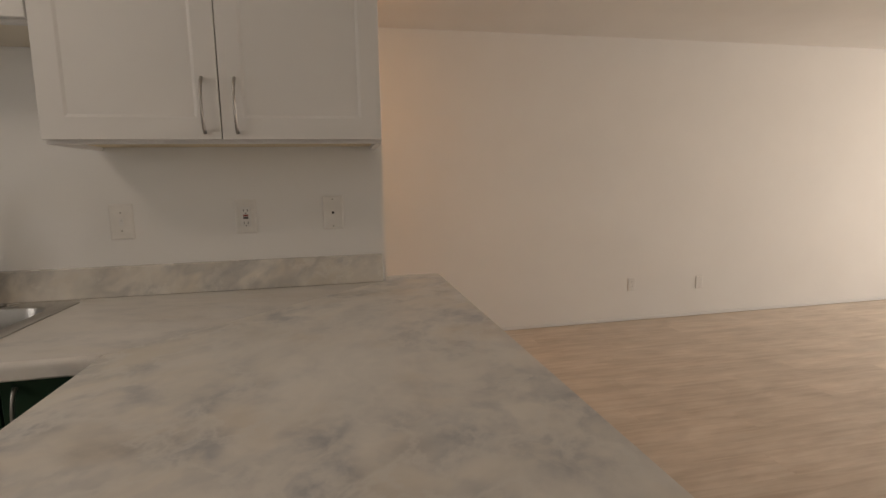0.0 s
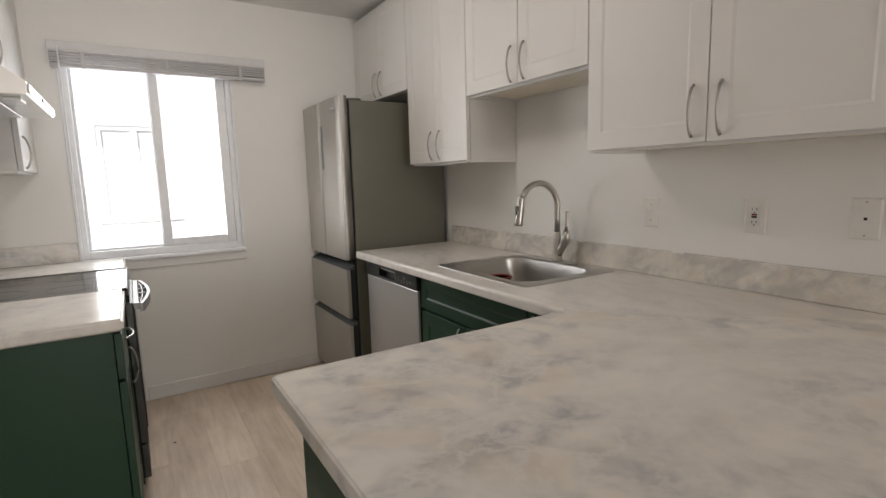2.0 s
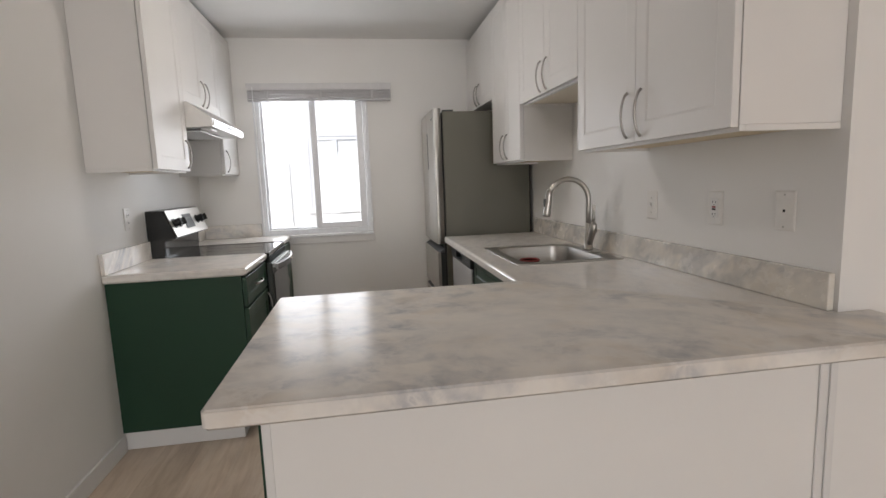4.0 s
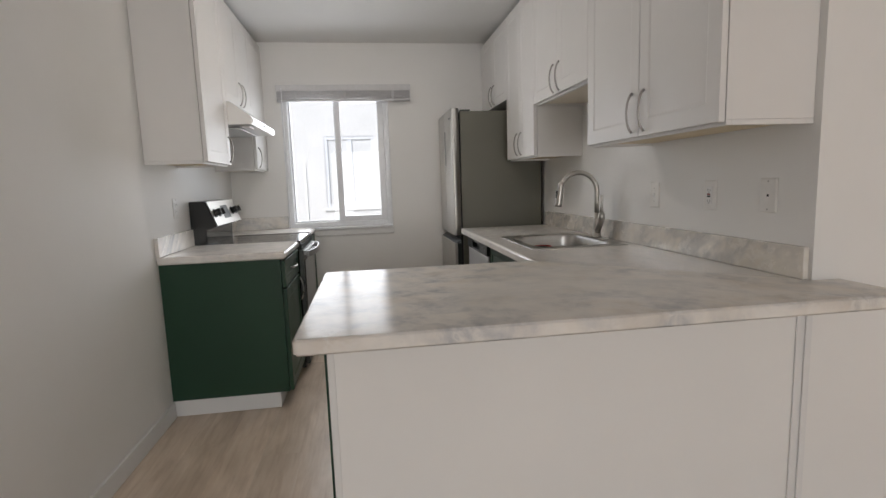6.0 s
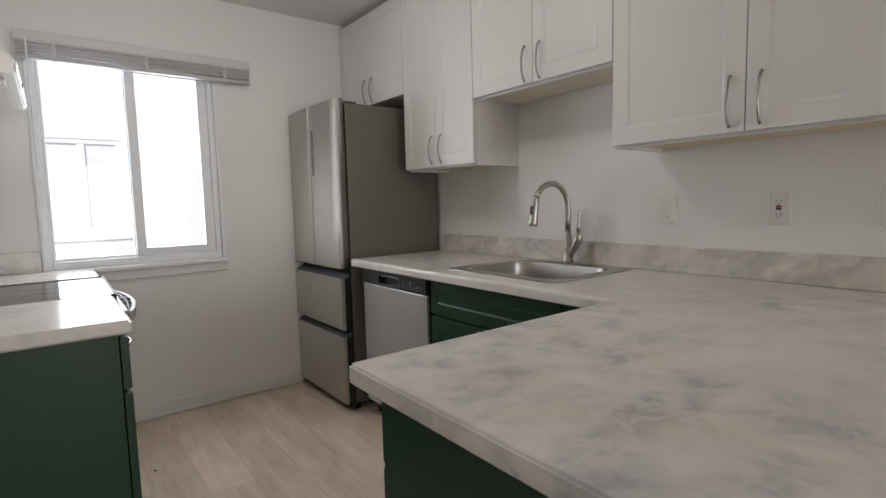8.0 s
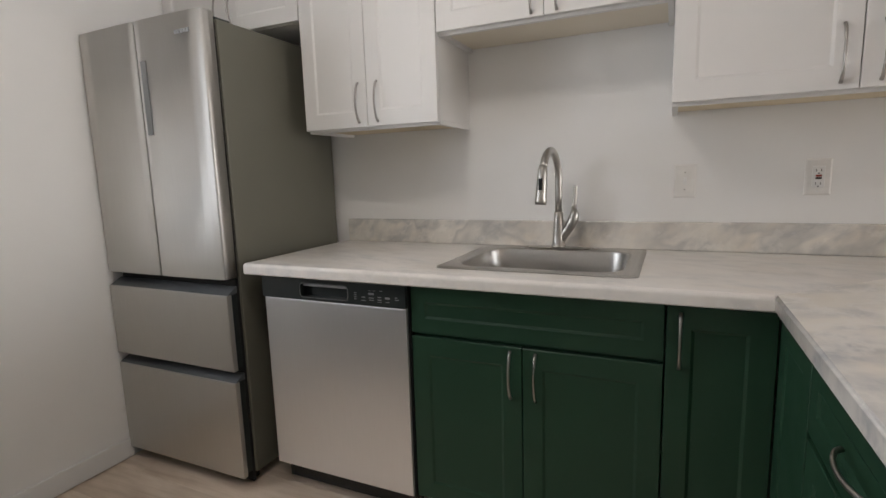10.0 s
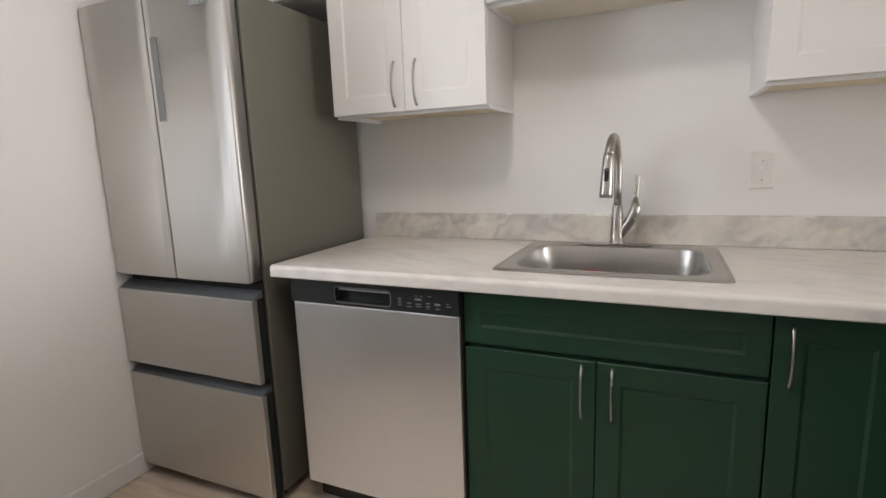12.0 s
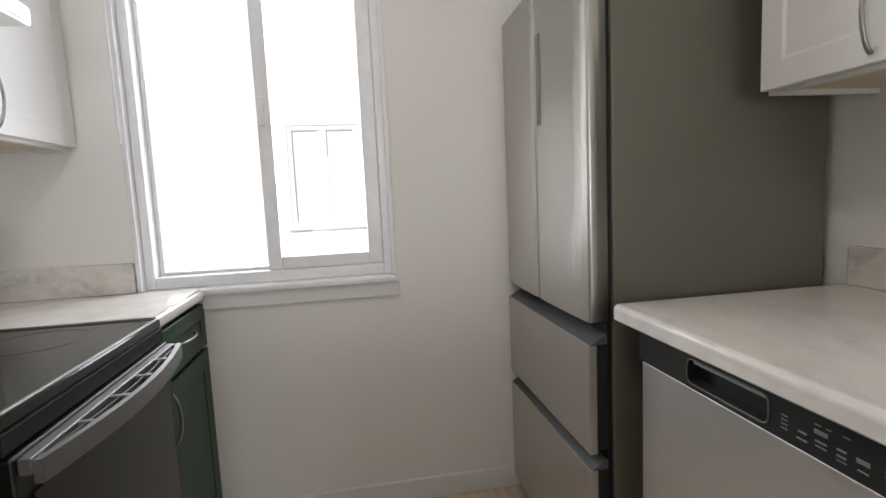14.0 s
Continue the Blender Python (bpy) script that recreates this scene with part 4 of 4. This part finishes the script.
def blind():
    b = thing("window_blind", "grey-white mini blind pulled up above the window, with tilt wand", "blind")
    y0, y1 = -2.022, -0.937
    part("headrail", boxes((0.0125, y0 + 0.004, 2.060, 0.052, y1 - 0.004, 2.090), bev=0.003), SLAT, b)
    part("valance", boxes((0.053, y0, 2.047, 0.057, y1, 2.094), bev=0.002), VALANCE, b, "pale valance strip")
    for k in range(5):
        z = 1.995 + 0.0122 * k
        bm = bmesh.new()
        prism(bm, [(0.014 + 0.006 * j, z + 0.0022 * math.sin(math.pi * j / 8)) for j in range(9)] + [(0.014 + 0.006 * j, z - 0.0085 + 0.0022 * math.sin(math.pi * j / 8)) for j in range(8, -1, -1)], "y", y0 + 0.006, y1 - 0.006)
        part("slat", bm, SLAT, b)
    part("bottom_rail", boxes((0.013, y0 + 0.005, 1.962, 0.060, y1 - 0.005, 1.982), bev=0.004), SLAT, b)
    for y in (y0 + 0.15, (y0 + y1) / 2, y1 - 0.15):
        part("ladder_tape", boxes((0.0605, y - 0.008, 1.958, 0.0625, y + 0.008, 2.044)), SLAT, b)
    bm = bmesh.new()
    tube(bm, [(0.066, y0 + 0.045, 2.065), (0.067, y0 + 0.045, 1.75), (0.066, y0 + 0.045, 1.42)], [0.0035, 0.004, 0.0045], 8)
    part("tilt_wand", bm, VINYL, b)


blind()

bit = thing("floor_bit", "tiny dark scrap lying on the kitchen floor", "scrap", pose(0.66, -1.66, FZ, 0, 0, 25))
part("scrap", boxes((-0.006, -0.004, 0.0005, 0.006, 0.004, 0.004), bev=0.001), DARK, bit)

# ---- flush ceiling lamps: a warm one in the hall, a whiter one in the middle of the kitchen ----


def ceiling_lamp(label, x, y, radius, color, strength):
    lamp_ob = thing("ceiling_lamp", label, "lamp", pose(x, y, H))
    bm = bmesh.new()
    tube(bm, [(0, 0, -0.001), (0, 0, -0.025), (0, 0, -0.03)], [radius, radius, radius * 0.97], 32)
    part("lamp_base", bm, PLATEW, lamp_ob, "white enamelled base ring")
    glow, _, b = nodes_of("lamp_glow", 0.4)
    b.inputs["Base Color"].default_value = (0.9, 0.85, 0.75, 1)
    b.inputs["Emission Color"].default_value = (*color, 1)
    b.inputs["Emission Strength"].default_value = strength
    bm = bmesh.new()
    tube(bm, [(0, 0, -0.0305), (0, 0, -0.06), (0, 0, -0.085), (0, 0, -0.095)], [radius * 0.93, radius * 0.87, radius * 0.57, radius * 0.2], 32)
    part("diffuser", bm, glow, lamp_ob, "glowing glass bowl", True)


ceiling_lamp("round warm-white flush ceiling lamp in the hall", 2.35, 1.45, 0.15, (1.0, 0.55, 0.26), 32.0)
ceiling_lamp("round white flush ceiling lamp in the middle of the kitchen", 1.45, -1.36, 0.16, (1.0, 0.905, 0.80), 24.5)

# neighbour's panes: washed-out daylight glare put into a near-white pane colour
GLARE_PANE = plain("glare_pale_pane", (0.80, 0.80, 0.79), 0.4)
# ---- outside: neighbour's house across the side yard ----
GX = -4.6
structure("ground", boxes((-90, -90, -3.3, 90, 90, -3.2)), plain("concrete_yard", (0.35, 0.34, 0.32), 0.9), "pale concrete yard between the houses")
nb = thing("neighbour_house", "white stucco house wall with windows across the side yard", "house")
bm = bmesh.new()
NW = [(-2.03, -1.17, 0.90, 2.13), (2.2, 3.6, 0.88, 2.10)]
box(bm, GX - 0.3, -14, -3.2, GX, NW[0][0], 6.2)
box(bm, GX - 0.3, NW[0][1], -3.2, GX, NW[1][0], 6.2)
box(bm, GX - 0.3, NW[1][1], -3.2, GX, 14, 6.2)
for a, b, z0, z1 in NW:
    box(bm, GX - 0.3, a, -3.2, GX, b, z0)
    box(bm, GX - 0.3, a, z1, GX, b, 6.2)
part("wall", bm, STUCCO, nb)
part("roof", boxes((GX - 4.0, -14.3, 6.205, GX + 0.35, 14.3, 6.4), bev=0.02), plain("roof_grey", (0.3, 0.29, 0.28), 0.9), nb)
for a, b, z0, z1 in NW:
    w = part("window", boxes((GX - 0.06, a, z0, GX - 0.008, a + 0.06, z1), (GX - 0.06, b - 0.06, z0, GX - 0.008, b, z1), (GX - 0.06, a + 0.06, z0, GX - 0.008, b - 0.06, z0 + 0.06), (GX - 0.06, a + 0.06, z1 - 0.06, GX - 0.008, b - 0.06, z1), (GX - 0.06, (a + b) / 2 - 0.04, z0 + 0.06, GX - 0.008, (a + b) / 2 + 0.04, z1 - 0.06), bev=0.004), VINYL, nb, "white framed window")
    part("pane", boxes((GX - 0.035, a + 0.06, z0 + 0.06, GX - 0.025, b - 0.06, z1 - 0.06)), GLARE_PANE, w)
    part("sill", boxes((GX - 0.008, a - 0.05, z0 - 0.045, GX + 0.025, b + 0.05, z0 - 0.001), bev=0.006), STUCCO, w)
bm = bmesh.new()
tube(bm, [(GX + 0.004, -2.36, -3.1), (GX + 0.004, -2.36, 1.70)], 0.009, 10)
part("downpipe", bm, STUCCO, nb)

# ---- floor planks, laid along x ----
PW, PL = 0.185, 1.22
floor = bpy.data.objects["floor"]
plank_mesh = {}


def plank(x0, x1, y0, y1):
    key = (round(x1 - x0, 3), round(y1 - y0, 3))
    if key not in plank_mesh:
        bm = bmesh.new()
        w, d = key[0] / 2 - 0.0001, key[1] / 2 - 0.0001
        lo = [bm.verts.new((sx * w, sy * d, -0.011)) for sx, sy in ((-1, -1), (1, -1), (1, 1), (-1, 1))]
        mi = [bm.verts.new((sx * w, sy * d, -0.0006)) for sx, sy in ((-1, -1), (1, -1), (1, 1), (-1, 1))]
        hi = [bm.verts.new((sx * (w - 0.0005), sy * (d - 0.0005), 0.0)) for sx, sy in ((-1, -1), (1, -1), (1, 1), (-1, 1))]
        for a, b in ((lo, mi), (mi, hi)):
            for k in range(4):
                bm.faces.new((a[k], a[(k + 1) % 4], b[(k + 1) % 4], b[k]))
        bm.faces.new(hi)
        me = bpy.data.meshes.new("plank")
        bm.to_mesh(me)
        bm.free()
        me.materials.append(OAK)
        plank_mesh[key] = me
    ob = new("plank", plank_mesh[key])
    ob.location = ((x0 + x1) / 2, (y0 + y1) / 2, FZ)
    ob.parent = floor


row, y = 0, YS
while y < YLIV - 0.01:
    y1 = min(y + PW, YLIV)
    x = -((row * 0.43) % 1.0) * PL
    while x < XEAST:
        a, b = max(x, 0.0), min(x + PL, XEAST)
        if b - a > 0.03:
            plank(a, b, y, y1)
        x += PL
    y, row = y1, row + 1
tagged(part("floor_entry", boxes((5.72, -3.98, FZ - 0.011, XEAST, YS, FZ)), OAK), "light oak floor in the living room recess", "floor", kind="structure")
